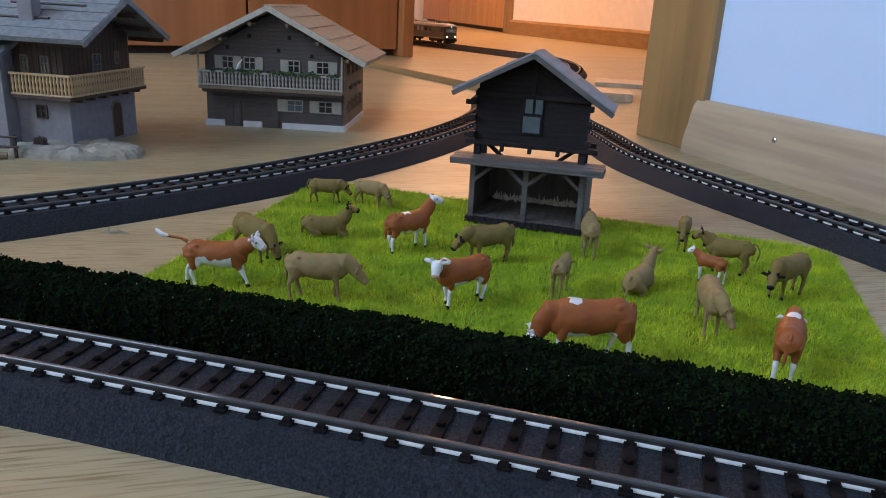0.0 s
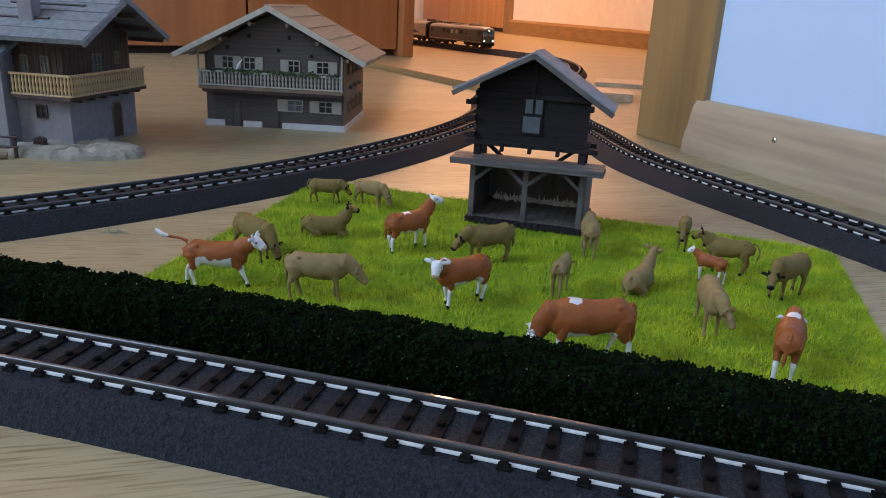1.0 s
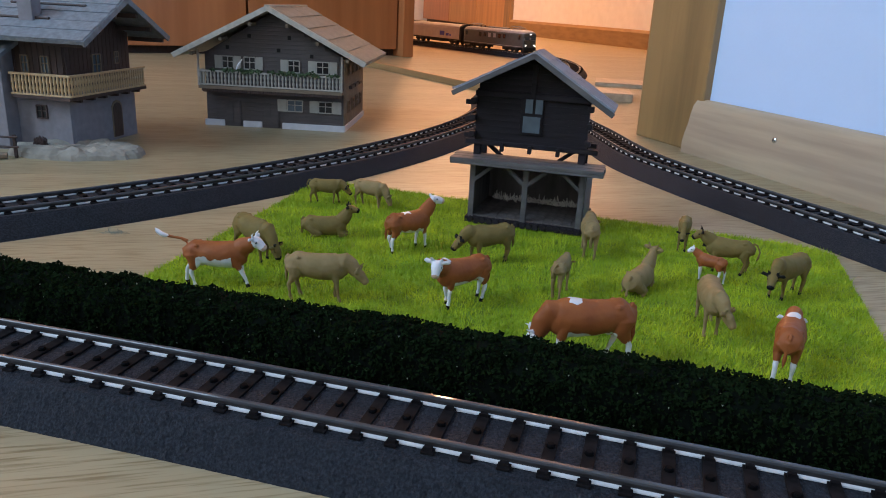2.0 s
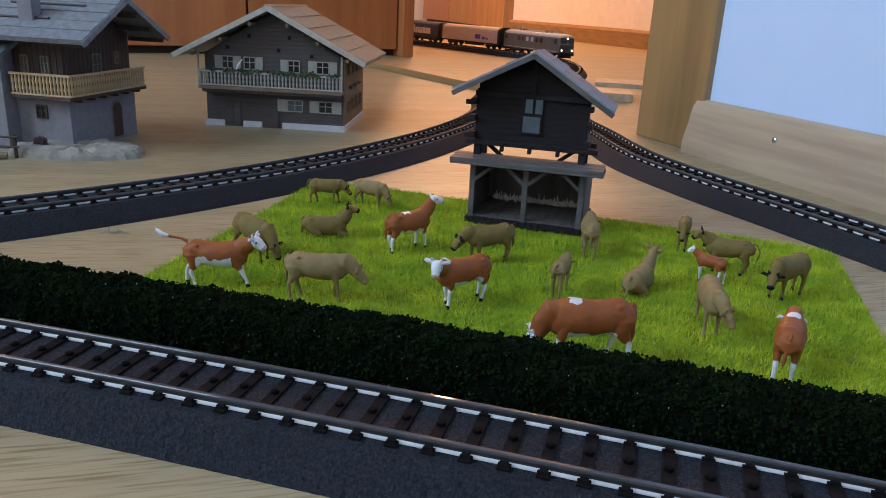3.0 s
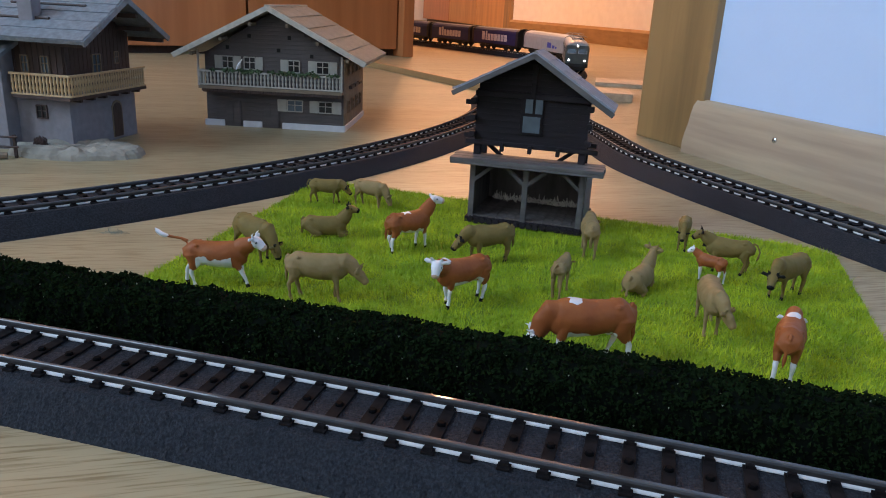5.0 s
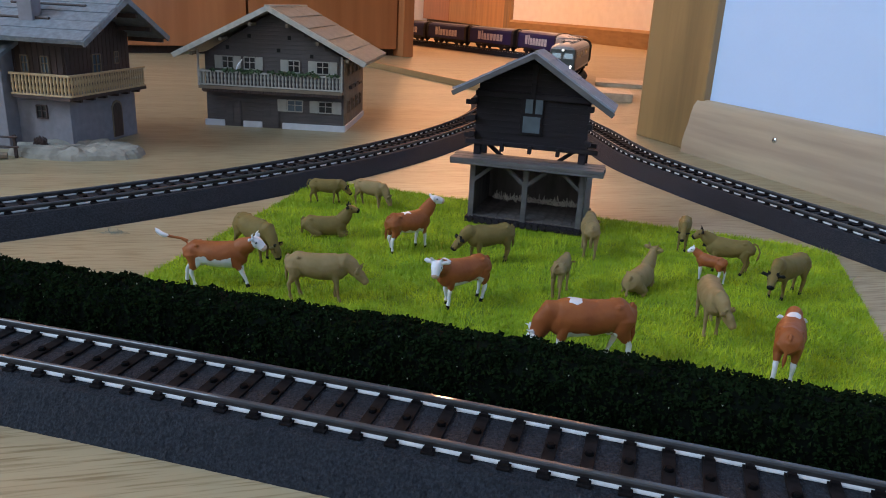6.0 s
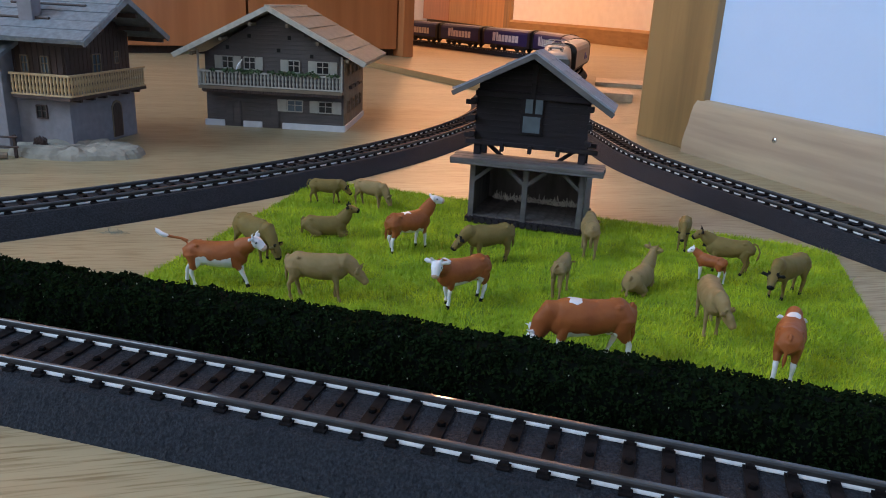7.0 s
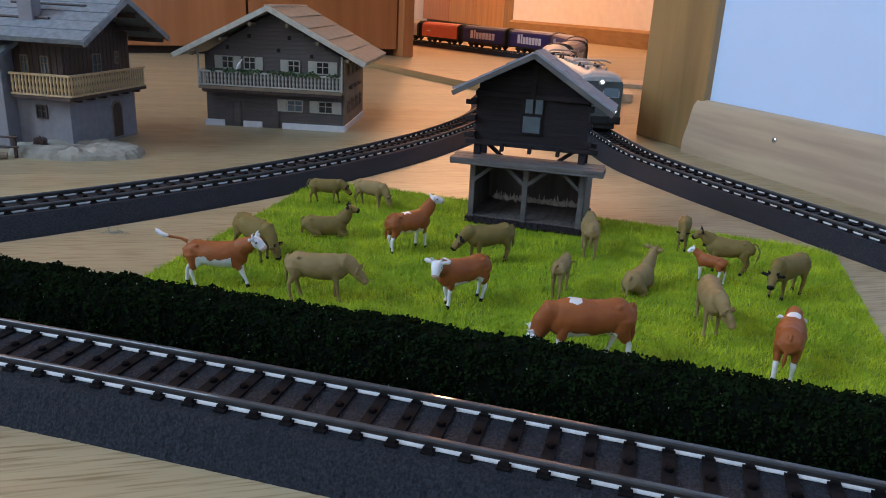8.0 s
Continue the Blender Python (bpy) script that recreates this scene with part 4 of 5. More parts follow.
    for y in (1.6,):
        bm = bmesh.new()
        box(bm, (xm, y, Z0 + 0.2), (X1 - X0 + 9, 2.4, 2.0), bev=0.3)
        part("sill_beam", bm, M_DARKWOOD, t)
        bm = bmesh.new()
        box(bm, (xm, 0.4, 57.2), (X1 - X0 + 2, 1.4, 2.2), bev=0.3)
        part("tie_beam", bm, M_DARKWOOD, t)
        bm = bmesh.new()
        box(bm, (xm - 0.3, 0.3, 63.5), (2.2, 1.6, 14), bev=0.3)
        part("king_post", bm, M_DARKWOOD, t)
    for x in (13, 25, 37):
        bm = bmesh.new()
        box(bm, (xm - 25 + x, -0.5, Z0 - 1), (1.6, 2.4, 3.4), bev=0.3)
        part("peg", bm, M_DARKWOOD, t)
    # door with a pane above and below
    bm = bmesh.new()
    box(bm, (xm - 0.4, 0.75, 50.0), (9.6, 1.0, 17.4), bev=0.2)
    door = part("door", bm, M_DARKWOOD, t)
    for cx, cz, w, h in ((-1.7, 54.2, 3.1, 7.8), (2.5, 54.2, 3.0, 7.8), (-0.2, 45.6, 7.3, 6.8)):
        bm = bmesh.new()
        box(bm, (xm + cx, 0.1, cz), (w, 0.5, h))
        part("pane", bm, M_PANE, door)
    for x in (-14, 15):
        bm = bmesh.new()
        box(bm, (xm + x, 0.9, 56.6), (2.4, 0.7, 1.8))
        part("vent", bm, M_BLACK, t)
    gable_roof(t, 65.6, -10, 13, 55.7, 74.4, 1.3, M_SHINGLE, "roof_slope", 6, 5, M_GREYWOOD, ox=xm + 0.5, tile=0.9, lean=-2.0)
    for s in (-1, 1):
        bm = bmesh.new()
        drop = 18.8 + s * 2.0
        box(bm, (xm + 0.5 + s * 16.4, -10.4, 74.3 - drop / 2), (math.hypot(32.8, drop) + 0.6, 1.2, 2.0), ry=s * math.degrees(math.atan2(drop, 32.8)), bev=0.2)
        part("barge_board", bm, M_GREYWOOD, t)


# ---- houses ----
def window_unit(t, x, y, z, w, h, m_frame, m_pane, shutters=(), face="front", name="window", m_shut=None):
    """A casement with frame, cross bars and panes on a wall; face front looks to -y, face right to +x, face left to -x."""
    win = new(name)
    win.parent = t
    win.matrix_basis = pose(x * MM, y * MM, z * MM, 0, 0, {"front": 0, "right": 90, "left": -90}[face])
    bm = bmesh.new()
    for cx, cz, sx, sz in ((0, h / 2, w, 0.7), (0, -h / 2, w, 0.7), (-w / 2, 0, 0.7, h), (w / 2, 0, 0.7, h), (0, 0, 0.55, h), (0, h * 0.08, w, 0.5)):
        box(bm, (cx, -0.5, cz), (sx, 0.9, sz))
    part("window_frame", bm, m_frame, win)
    bm = bmesh.new()
    box(bm, (0, -0.15, 0), (w - 0.4, 0.3, h - 0.4))
    part("pane", bm, m_pane, win)
    for s in shutters:
        bm = bmesh.new()
        box(bm, (s * (w / 2 + w * 0.36), -0.55, 0), (w * 0.62, 0.7, h + 0.8), bev=0.12)
        part("shutter", bm, m_shut or M_IVORY, win)
    return win


def baluster_mesh(h, m):
    bm = bmesh.new()
    tube(bm, [(0, 0, 0), (0, 0, h * 0.12), (0, 0, h * 0.3), (0, 0, h * 0.5), (0, 0, h * 0.68), (0, 0, h * 0.88), (0, 0, h)],
         [0.75, 0.55, 0.95, 0.55, 0.9, 0.55, 0.75], 6)
    return mesh_of("baluster", bm, m, True)


def railing(t, x0, y0, x1, y1, z, h, n, m):
    me = baluster_mesh(h - 1.2, m)
    d = Vector((x1 - x0, y1 - y0))
    a = math.degrees(math.atan2(d.y, d.x))
    c = ((x0 + x1) / 2, (y0 + y1) / 2)
    rail = None
    for zz, hh in ((z + 0.5, 1.0), (z + h - 0.5, 1.3)):
        bm = bmesh.new()
        box(bm, (*c, zz), (d.length + 1, 1.5, hh), a, bev=0.2)
        o = part("handrail" if hh > 1.2 else "bottom_rail", bm, m, t)
        rail = rail or o
    for k in range(n):
        f = (k + 0.5) / n
        piece("baluster", me, t, x0 + d.x * f, y0 + d.y * f, z + 0.6)


def build_chalet():
    t = thing("chalet", -179, 548, 0, -2.0, "brown chalet model with ivory balcony, shutters and tan-grey roof", "model house")
    W, D, ZE, ZR = 101.0, 88.0, 52.0, 82.5
    xm = W / 2
    bm = bmesh.new()
    prism(bm, [(0, 0), (W, 0), (W, ZE), (xm, ZR), (0, ZE)], 0.8, D)
    body = part("shell", bm, [M_GREYDARK], t)
    z = 0.0
    while z < ZR - 3:
        h = 3.0
        half = xm if z + h < ZE else xm * (ZR - z - h) / (ZR - ZE)
        b2 = bmesh.new()
        box(b2, (0, 0, 0), (2 * half, 1.0, h * 0.985), bev=0.12)
        piece("log", mesh_of("log", b2, M_GREYDARK), body, xm, 0.5, z + h / 2)
        z += h
    bm = bmesh.new()
    box(bm, (W + 0.3, D / 2, ZE / 2), (0.8, D - 1, ZE - 0.5))
    part("side_plaster", bm, M_STUCCO, t, "tan plastered side wall")
    for x0, x1 in ((-1.5, 13), (27, 41), (56, W + 0.8)):
        bm = bmesh.new()
        box(bm, ((x0 + x1) / 2, -0.6, 2.2), (x1 - x0, 1.8, 4.4), bev=0.25)
        part("plinth", bm, M_PLINTH, t)
    bm = bmesh.new()
    box(bm, (W + 0.9, D / 2, 2.2), (1.4, D, 4.4), bev=0.25)
    part("plinth", bm, M_PLINTH, t)
    for x in (20, 48):
        bm = bmesh.new()
        box(bm, (x, -0.5, 9.5), (11, 0.8, 18.5), bev=0.2)
        door = part("door", bm, M_GREYDARK, t)
        for k in (-1, 1):
            b2 = bmesh.new()
            box(b2, (x + k * 2.6, -1.0, 10), (4.2, 0.4, 15), bev=0.1)
            part("door_panel", b2, M_GREYDARK, door)
    # windows
    window_unit(t, 65.5, -0.1, 17.2, 11, 8, M_IVORY, M_PANE, (-1,))
    window_unit(t, 88, -0.1, 17.2, 10, 8, M_IVORY, M_DARKPANE, (-1, 1))
    window_unit(t, 17, -0.1, 46.0, 8.2, 8.4, M_IVORY, M_DARKPANE, (-1, 1))
    window_unit(t, 33, -0.1, 46.0, 8.2, 8.4, M_IVORY, M_DARKPANE, (1,))
    window_unit(t, 65, -0.1, 45.2, 8.2, 8.4, M_IVORY, M_DARKPANE, (-1,))
    window_unit(t, 86, -0.1, 45.2, 9, 8.4, M_IVORY, M_DARKPANE, (-1, 1))
    for x, z in ((33, 65), (62, 65), (17, 56.5), (54, 56), (78, 53)):
        bm = bmesh.new()
        box(bm, (x, -0.2, z), (2.4, 0.6, 2.6))
        part("vent", bm, M_BLACK, t)
    for y in (16, 34, 52, 70):
        window_unit(t, W + 0.7, y, 17.0, 7, 8.6, M_STUCCO, M_DARKPANE, (), "right")
        window_unit(t, W + 0.7, y, 44.0, 7, 8.0, M_STUCCO, M_DARKPANE, (), "right")
    for y in (26, 44, 62):
        bm = bmesh.new()
        box(bm, (W + 1.6, y, 30.5), (3, 14, 2.2), bev=0.4)
        part("flower_box", bm, M_BROWNWALL, t)
    # balcony
    bm = bmesh.new()
    box(bm, (xm - 1, -4.2, 28.6), (W + 3, 9.4, 2.4), bev=0.3)
    part("balcony_floor", bm, M_STUCCO, t)
    bm = bmesh.new()
    for k in range(34):
        tube(bm, [(1 + k * 3.0, -8.4, 26.6), (1 + k * 3.0, -7.2, 26.6)], [1.4, 1.4], 8)
    box(bm, (xm, -6.5, 26.2), (W, 1.5, 2.6))
    part("fretwork", bm, M_BROWNWALL, t)
    railing(t, -2.0, -8.4, W + 0.5, -8.4, 30.0, 10.4, 40, M_IVORY)
    railing(t, -2.0, -8.4, -2.0, 0, 30.0, 10.4, 3, M_IVORY)
    for x in (-2.0, W + 0.2):
        bm = bmesh.new()
        box(bm, (x, -8.4, 42), (1.3, 1.3, 25), bev=0.15)
        part("balcony_post", bm, M_IVORY, t)
    r2 = np.random.RandomState(11)
    bm = bmesh.new()
    for k in range(420):
        x = r2.uniform(6, W - 2)
        if noise.noise((x * 0.12, 3.1, 0)) < -0.25:
            continue
        c = Vector((x, -8.4 + r2.normal(0, 0.9), 40.6 + abs(r2.normal(0, 1.0)) - 0.8))
        m = Matrix.Translation(c) @ Euler(tuple(r2.uniform(0, 6, 3))).to_matrix().to_4x4() @ Matrix.Scale(r2.uniform(0.8, 1.9), 4)
        bmesh.ops.create_cone(bm, segments=4, radius1=0.8, radius2=0.1, depth=1.0, cap_ends=True, matrix=m)
    tagged(part("balcony_plants", bm, M_PLANT, t), kind="stuff")
    bm = bmesh.new()
    tube(bm, [(26, -9.6, 42), (27.5, -9.9, 45), (30.5, -9.9, 49.5)], [0.5, 0.9, 0.3], 6)
    part("flag", bm, M_WHITE, t, "small white folded flag on the balcony")
    # roof
    gable_roof(t, 136, -14, D + 12, 50.0, 84.8, 2.4, M_SHINGLE_TAN, "roof_slope", 5, 2, M_BARGE, ox=xm)
    ang = math.degrees(math.atan2(34.8, 68))
    for s in (-1, 1):
        bm = bmesh.new()
        box(bm, (xm + s * 34, -14.6, 67.4), (77, 1.6, 3.6), ry=s * ang, bev=0.3)
        part("barge_board", bm, M_BARGE, t)
        for f in (0.2, 0.52, 0.84):
            bm = bmesh.new()
            box(bm, (xm + s * 66 * f, -7, 82 - 34 * f - 1.6), (2.2, 13, 2.4), bev=0.3)
            part("purlin", bm, M_STUCCO, t)
    bm = bmesh.new()
    box(bm, (xm, D / 2 - 1, 86.2), (4.2, D + 26, 1.6), bev=0.4)
    part("ridge_cap", bm, M_BARGE, t)


def build_farmhouse():
    t = thing("farmhouse", -221, 431, 0, 81.0, "alpine farmhouse model, lilac plaster below, dark timber above", "model house")
    W, D, ZE, ZR = 67.0, 118.0, 66.0, 84.0
    rx = 29.0
    xm = W / 2
    bm = bmesh.new()
    box(bm, (xm, D / 2, 16.5), (W, D, 33), bev=0.4)
    part("plaster_shell", bm, M_PLASTER, t)
    bm = bmesh.new()
    prism(bm, [(1.5, 33), (W - 1.5, 33), (W - 1.5, 66), (rx, 85.2), (1.5, 71)], 2.0, D - 1)
    up = part("timber_shell", bm, M_BROWNWALL, t)
    b2 = bmesh.new()
    box(b2, (0, 0, 0), (1.0, 3.5, 29), bev=0.15)
    me = mesh_of("plank", b2, M_BROWNWALL)
    for k in range(30):
        piece("plank", me, up, 1.2, 4 + k * 3.8, 47.5)
    for k in range(16):
        x = 4 + k * 4
        top = ZE + (ZR - ZE) * (1 - abs(x - xm) / xm) - 1.5
        b2 = bmesh.new()
        box(b2, (0, 0, 0), (3.7, 1.0, top - 33), bev=0.15)
        piece("plank", mesh_of("plank", b2, M_BROWNWALL), up, x, 1.7, (top + 33) / 2)
    # openings: gable side looks to -y, front to -x
    bm = bmesh.new()
    arch = [(41, 2), (50, 2), (50, 19)] + [(45.5 + 4.5 * math.cos(a), 19 + 4.5 * math.sin(a)) for a in (0.4, 0.9, 1.57, 2.2, 2.75)] + [(41, 19)]
    prism(bm, arch, -0.7, 0.4)
    door = part("arched_door", bm, M_BROWNWALL, t)
    bm = bmesh.new()
    big = [(45.5 + (x - 45.5) * 1.24, 2 + (z - 2) * 1.07) for x, z in arch]
    prism(bm, big, -0.35, 0.4)
    part("door_surround", bm, M_STUCCO, t)
    window_unit(t, -0.1, 18, 22, 6.4, 7.4, M_BROWNWALL, M_DARKPANE, (), "left")
    for y in (26, 13):
        window_unit(t, 0.6, y, 49, 4.5, 9.5, M_STUCCO, M_PANE, (), "left")
    window_unit(t, 30, 1.2, 47, 8, 14, M_STUCCO, M_PANE, ())
    window_unit(t, 51, 1.2, 51, 4, 7, M_STUCCO, M_PANE, ())
    # balcony round the corner
    bm = bmesh.new()
    box(bm, (xm - 3, -3.6, 31.2), (W + 12, 7.2, 2.0), bev=0.2)
    box(bm, (-3.6, 15.5, 31.2), (7.2, 31, 2.0), bev=0.2)
    part("balcony_floor", bm, M_BROWNWALL, t)
    railing(t, -6.6, -6.6, W + 2, -6.6, 32.2, 12.4, 30, M_CREAM)
    railing(t, -6.6, 31, -6.6, -6.6, 32.2, 12.4, 17, M_CREAM)
    for k in range(6):
        bm = bmesh.new()
        box(bm, (4 + k * 12, -2.5, 29.4), (2, 6, 2), bev=0.2)
        part("bracket", bm, M_BROWNWALL, t)
    # roof
    rx = 29.0
    gable_roof(t, 89, -23, D + 8, 63.5, 87.0, 2.2, M_SHINGLE_BLUE, "roof_slope", 5, 1, M_SHINGLE_BLUE, ox=rx)
    ang = math.degrees(math.atan2(23.5, 44.5))
    for s in (-1, 1):
        bm = bmesh.new()
        box(bm, (rx + s * 22.2, -23.4, 74.8), (50.6, 1.5, 3.4), ry=s * ang, bev=0.2)
        part("barge_board", bm, M_SHINGLE_BLUE, t)
        for f in (0.25, 0.6, 0.9):
            bm = bmesh.new()
            box(bm, (rx + s * 43 * f, -10.5, 85.2 - 23.5 * f - 2), (2.4, 24, 2.6), bev=0.2)
            part("purlin", bm, M_BROWNWALL, t)
    for k, f in enumerate((0.3, 0.62)):
        bm = bmesh.new()
        tube(bm, [(rx - 44.5 * f, -6 + k * 14, 89.4 - 23.5 * f), (rx - 44.5 * f, 42 + k * 20, 89.4 - 23.5 * f)], [0.8, 0.8], 6)
        part("snow_pole", bm, M_BROWNWALL, t)
    bm = bmesh.new()
    box(bm, (3, 21, 79), (8, 9, 15), bev=0.4)
    box(bm, (3, 21, 87), (9.6, 10.6, 2.0), bev=0.3)
    part("chimney", bm, M_PLASTER, t)
    # annex beside the balcony
    bm = bmesh.new()
    box(bm, (2, 76, 29), (24, 84, 58), bev=0.4)
    part("annex", bm, M_PLASTER, t)
    bm = bmesh.new()
    box(bm, (0, 78, 60.5), (34, 98, 2.4), ry=-24, bev=0.3)
    part("annex_roof", bm, M_SHINGLE_BLUE, t)
    # rock ground the house stands on
    rock = thing("rock_base", -216, 425, 0, 6, "tan painted plaster rock mound round the farmhouse", "model rock")
    bm = bmesh.new()
    n, rings = 56, []
    for f, h in ((1.0, 0.0), (0.97, 2.6), (0.9, 4.8), (0.78, 5.6), (0.5, 5.2)):
        ring = []
        for k in range(n):
            a = 2 * math.pi * k / n
            w = 1 + 0.14 * noise.noise((math.cos(a) * 3, math.sin(a) * 3, 1.3)) + 0.10 * noise.noise((math.cos(a) * 9, math.sin(a) * 9, f * 3))
            x, y = 37 * math.cos(a) * f * w, 21 * math.sin(a) * f * w
            z = h * (1 + 0.5 * noise.noise((x * 0.12, y * 0.12, 7)) + 0.3 * noise.noise((x * 0.35, y * 0.35, 2)))
            ring.append(bm.verts.new((x, y, max(0, z))))
        rings.append(ring)
    for a, b in zip(rings, rings[1:]):
        for k in range(n):
            bm.faces.new((a[k], a[(k + 1) % n], b[(k + 1) % n], b[k]))
    bm.faces.new(rings[-1])
    bm.faces.new(rings[0][::-1])
    part("mound", bm, M_ROCK, rock)
    # bush, trough and fence before the wall
    bush = thing("bush", -234, 419, 0, 0, "small dry brown bush against the plaster wall", "bush")
    bm = bmesh.new()
    for k in range(160):
        d = Vector(r2n(k)).normalized() * (2.0 + 2.2 * ((k * 37) % 10) / 10)
        m = Matrix.Translation((d.x, d.y, 6.5 + d.z * 0.9)) @ Matrix.Scale(1.0, 4)
        bmesh.ops.create_cone(bm, segments=4, radius1=0.8, radius2=0.1, depth=1.2, cap_ends=True, matrix=m)
    part("twigs", bm, M_BROWNWALL, bush)
    fence = thing("fence", -254, 404, 0, 8, "dark wooden fence with a log beside it", "fence")
    for x in (-22, -2, 13):
        bm = bmesh.new()
        box(bm, (x, 0, 6.5), (1.6, 1.6, 13), bev=0.2)
        part("post", bm, M_BROWNWALL, fence)
    for z in (6, 11.5):
        bm = bmesh.new()
        tube(bm, [(-26, -1, z), (0, -1, z + 0.5), (15, -1, z + 0.3)], [0.7, 0.7, 0.6], 6)
        part("rail", bm, M_BROWNWALL, fence)
    bm = bmesh.new()
    tube(bm, [(-24, -5, 2), (2, -6, 2.2), (10, -4, 2.0)], [2.2, 2.2, 1.8], 9)
    part("log", bm, M_STUCCO, fence)


def r2n(k):
    return (math.sin(k * 12.9898) , math.cos(k * 78.233), math.sin(k * 37.719 + 1))


# ---- the train ----
def wheelset(t, x, bog_w=9.0):
    for s in (-1, 1):
        bm = bmesh.new()
        tube(bm, [(x, s * 7.2, 6.2), (x, s * 7.7, 6.2), (x, s * 8.2, 6.2), (x, s * 9.4, 6.2)], [6.6, 6.6, 5.8, 5.5], 18)
        part("wheel", bm, [M_CHASSIS], t)


def build_loco():
    """Body 188 mm long, its middle at x 0, rails at z 0, front at +x."""
    t = thing("locomotive", 0, 0, 0, 0, "dark green electric model locomotive with a light grey roof", "model locomotive")
    L, H = 170.0, 46.0
    bm = bmesh.new()
    sec = [(-17, 9), (-17.2, 12), (-17.2, 33), (-16.2, 35.6), (16.2, 35.6), (17.2, 33), (17.2, 12), (17, 9)]
    rings = []
    for x, k, cut in ((-94, 0.90, 2.0), (-91.5, 0.97, 0.6), (-87, 1, 0), (87, 1, 0), (91.5, 0.97, 0.6), (94, 0.90, 2.0)):
        rings.append([bm.verts.new((x, y * k, z)) for y, z in sec])
    for a, b in zip(rings, rings[1:]):
        for k in range(len(sec)):
            bm.faces.new((a[k], a[(k + 1) % len(sec)], b[(k + 1) % len(sec)], b[k]))
    bm.faces.new(rings[0])
    bm.faces.new(rings[-1])
    part("body", bm, M_LOCO, t)
    bm = bmesh.new()
    sec = [(-16.4, 35.4), (-15.4, 38.2), (-12, 40.6), (-6, 41.8), (6, 41.8), (12, 40.6), (15.4, 38.2), (16.4, 35.4)]
    rings = []
    for x, k, dz in ((-94.5, 0.86, -3.2), (-92, 0.93, -1.6), (-86, 1, 0), (86, 1, 0), (92, 0.93, -1.6), (94.5, 0.86, -3.2)):
        rings.append([bm.verts.new((x, y * k, 35.4 + (z - 35.4) * (1 + dz / 6.4))) for y, z in sec])
    for a, b in zip(rings, rings[1:]):
        for k in range(len(sec)):
            bm.faces.new((a[k], a[(k + 1) % len(sec)], b[(k + 1) % len(sec)], b[k]))
    bm.faces.new(rings[0])
    bm.faces.new(rings[-1])
    roof = part("roof", bm, M_LOCOROOF, t, "", True)
    for x in (-22, -8, 6, 20):
        bm = bmesh.new()
        box(bm, (x, 0, 42.6), (10, 15, 2.6), bev=0.6)
        part("roof_box", bm, M_LOCOROOF, roof)
    for s in (-1, 1):
        for k in range(4):
            bm = bmesh.new()
            x, y = s * (38 + 12 * (k % 2)), 6 * (1 if k > 1 else -1)
            tube(bm, [(x, y, 41), (x, y, 42.2), (x, y, 43), (x, y, 44.6)], [1.2, 1.6, 1.0, 0.8], 8)
            part("insulator", bm, M_BROWNWALL, roof)
        # folded pantograph
        pan = new("pantograph")
        pan.parent = t
        bm = bmesh.new()
        x0 = s * 62
        for y in (-7, 7):
            tube(bm, [(x0 - 11, y, 43.8), (x0 + 12, y * 0.8, 45.6)], [0.6, 0.5], 6)
            tube(bm, [(x0 + 12, y * 0.8, 45.6), (x0 - 9, y * 0.6, 47.0)], [0.5, 0.45], 6)
            tube(bm, [(x0 - 11, y, 41), (x0 - 11, y, 44.4)], [1.0, 0.8], 6)
            tube(bm, [(x0 + 11, y, 41), (x0 + 11, y, 44)], [1.0, 0.8], 6)
        tube(bm, [(x0 - 11, -8, 44), (x0 - 11, 8, 44)], [0.6, 0.6], 6)
        part("arm", bm, M_STEEL, pan)
        for dx in (-11, -6):
            bm = bmesh.new()
            tube(bm, [(x0 + dx, -14, 46.0), (x0 + dx, -10, 47.6), (x0 + dx, 10, 47.6), (x0 + dx, 14, 46.0)], [0.5, 0.7, 0.7, 0.5], 6)
            part("contact_strip", bm, M_STEEL, pan)
    # cab ends
    for s in (-1, 1):
        for y in (-7.6, 7.6):
            bm = bmesh.new()
            box(bm, (s * 93.2, y, 28.6), (1.6, 12.4, 9.6), ry=s * -8, bev=0.3)
            f = part("windscreen_frame", bm, M_LOCOROOF, t)
            bm = bmesh.new()
            box(bm, (s * 93.9, y, 28.6), (0.8, 10.8, 8.2), ry=s * -8)
            part("windscreen", bm, M_SCREEN, t)
        for y, z in ((-11.2, 14.5), (11.2, 14.5), (0, 35.0)):
            bm = bmesh.new()
            tube(bm, [(s * 92.5, y, z), (s * 95.3, y, z)], [2.5, 2.3], 14)
            lamp = part("headlight", bm, M_LOCOROOF, t)
            bm = bmesh.new()
            tube(bm, [(s * 95.2, y, z), (s * 95.7, y, z)], [1.2, 1.0], 14)
            part("lens", bm, M_LAMPGLOW if s > 0 else M_DARKPANE, lamp)
        bm = bmesh.new()
        box(bm, (s * 93.5, 0, 7.5), (3, 33, 5.6), bev=0.5)
        part("buffer_beam", bm, M_CHASSIS, t)
        for y in (-10, 10):
            bm = bmesh.new()
            tube(bm, [(s * 94, y, 8.6), (s * 97.0, y, 8.6), (s * 97.0, y, 8.6), (s * 97.8, y, 8.6)], [1.2, 1.2, 2.9, 2.7], 12)
            part("buffer", bm, M_CHASSIS, t)
        bm = bmesh.new()
        box(bm, (s * 89, 0, 2.6), (8, 26, 3.4), bev=0.5)
        part("rail_guard", bm, M_CHASSIS, t)
        # bogies
        bm = bmesh.new()
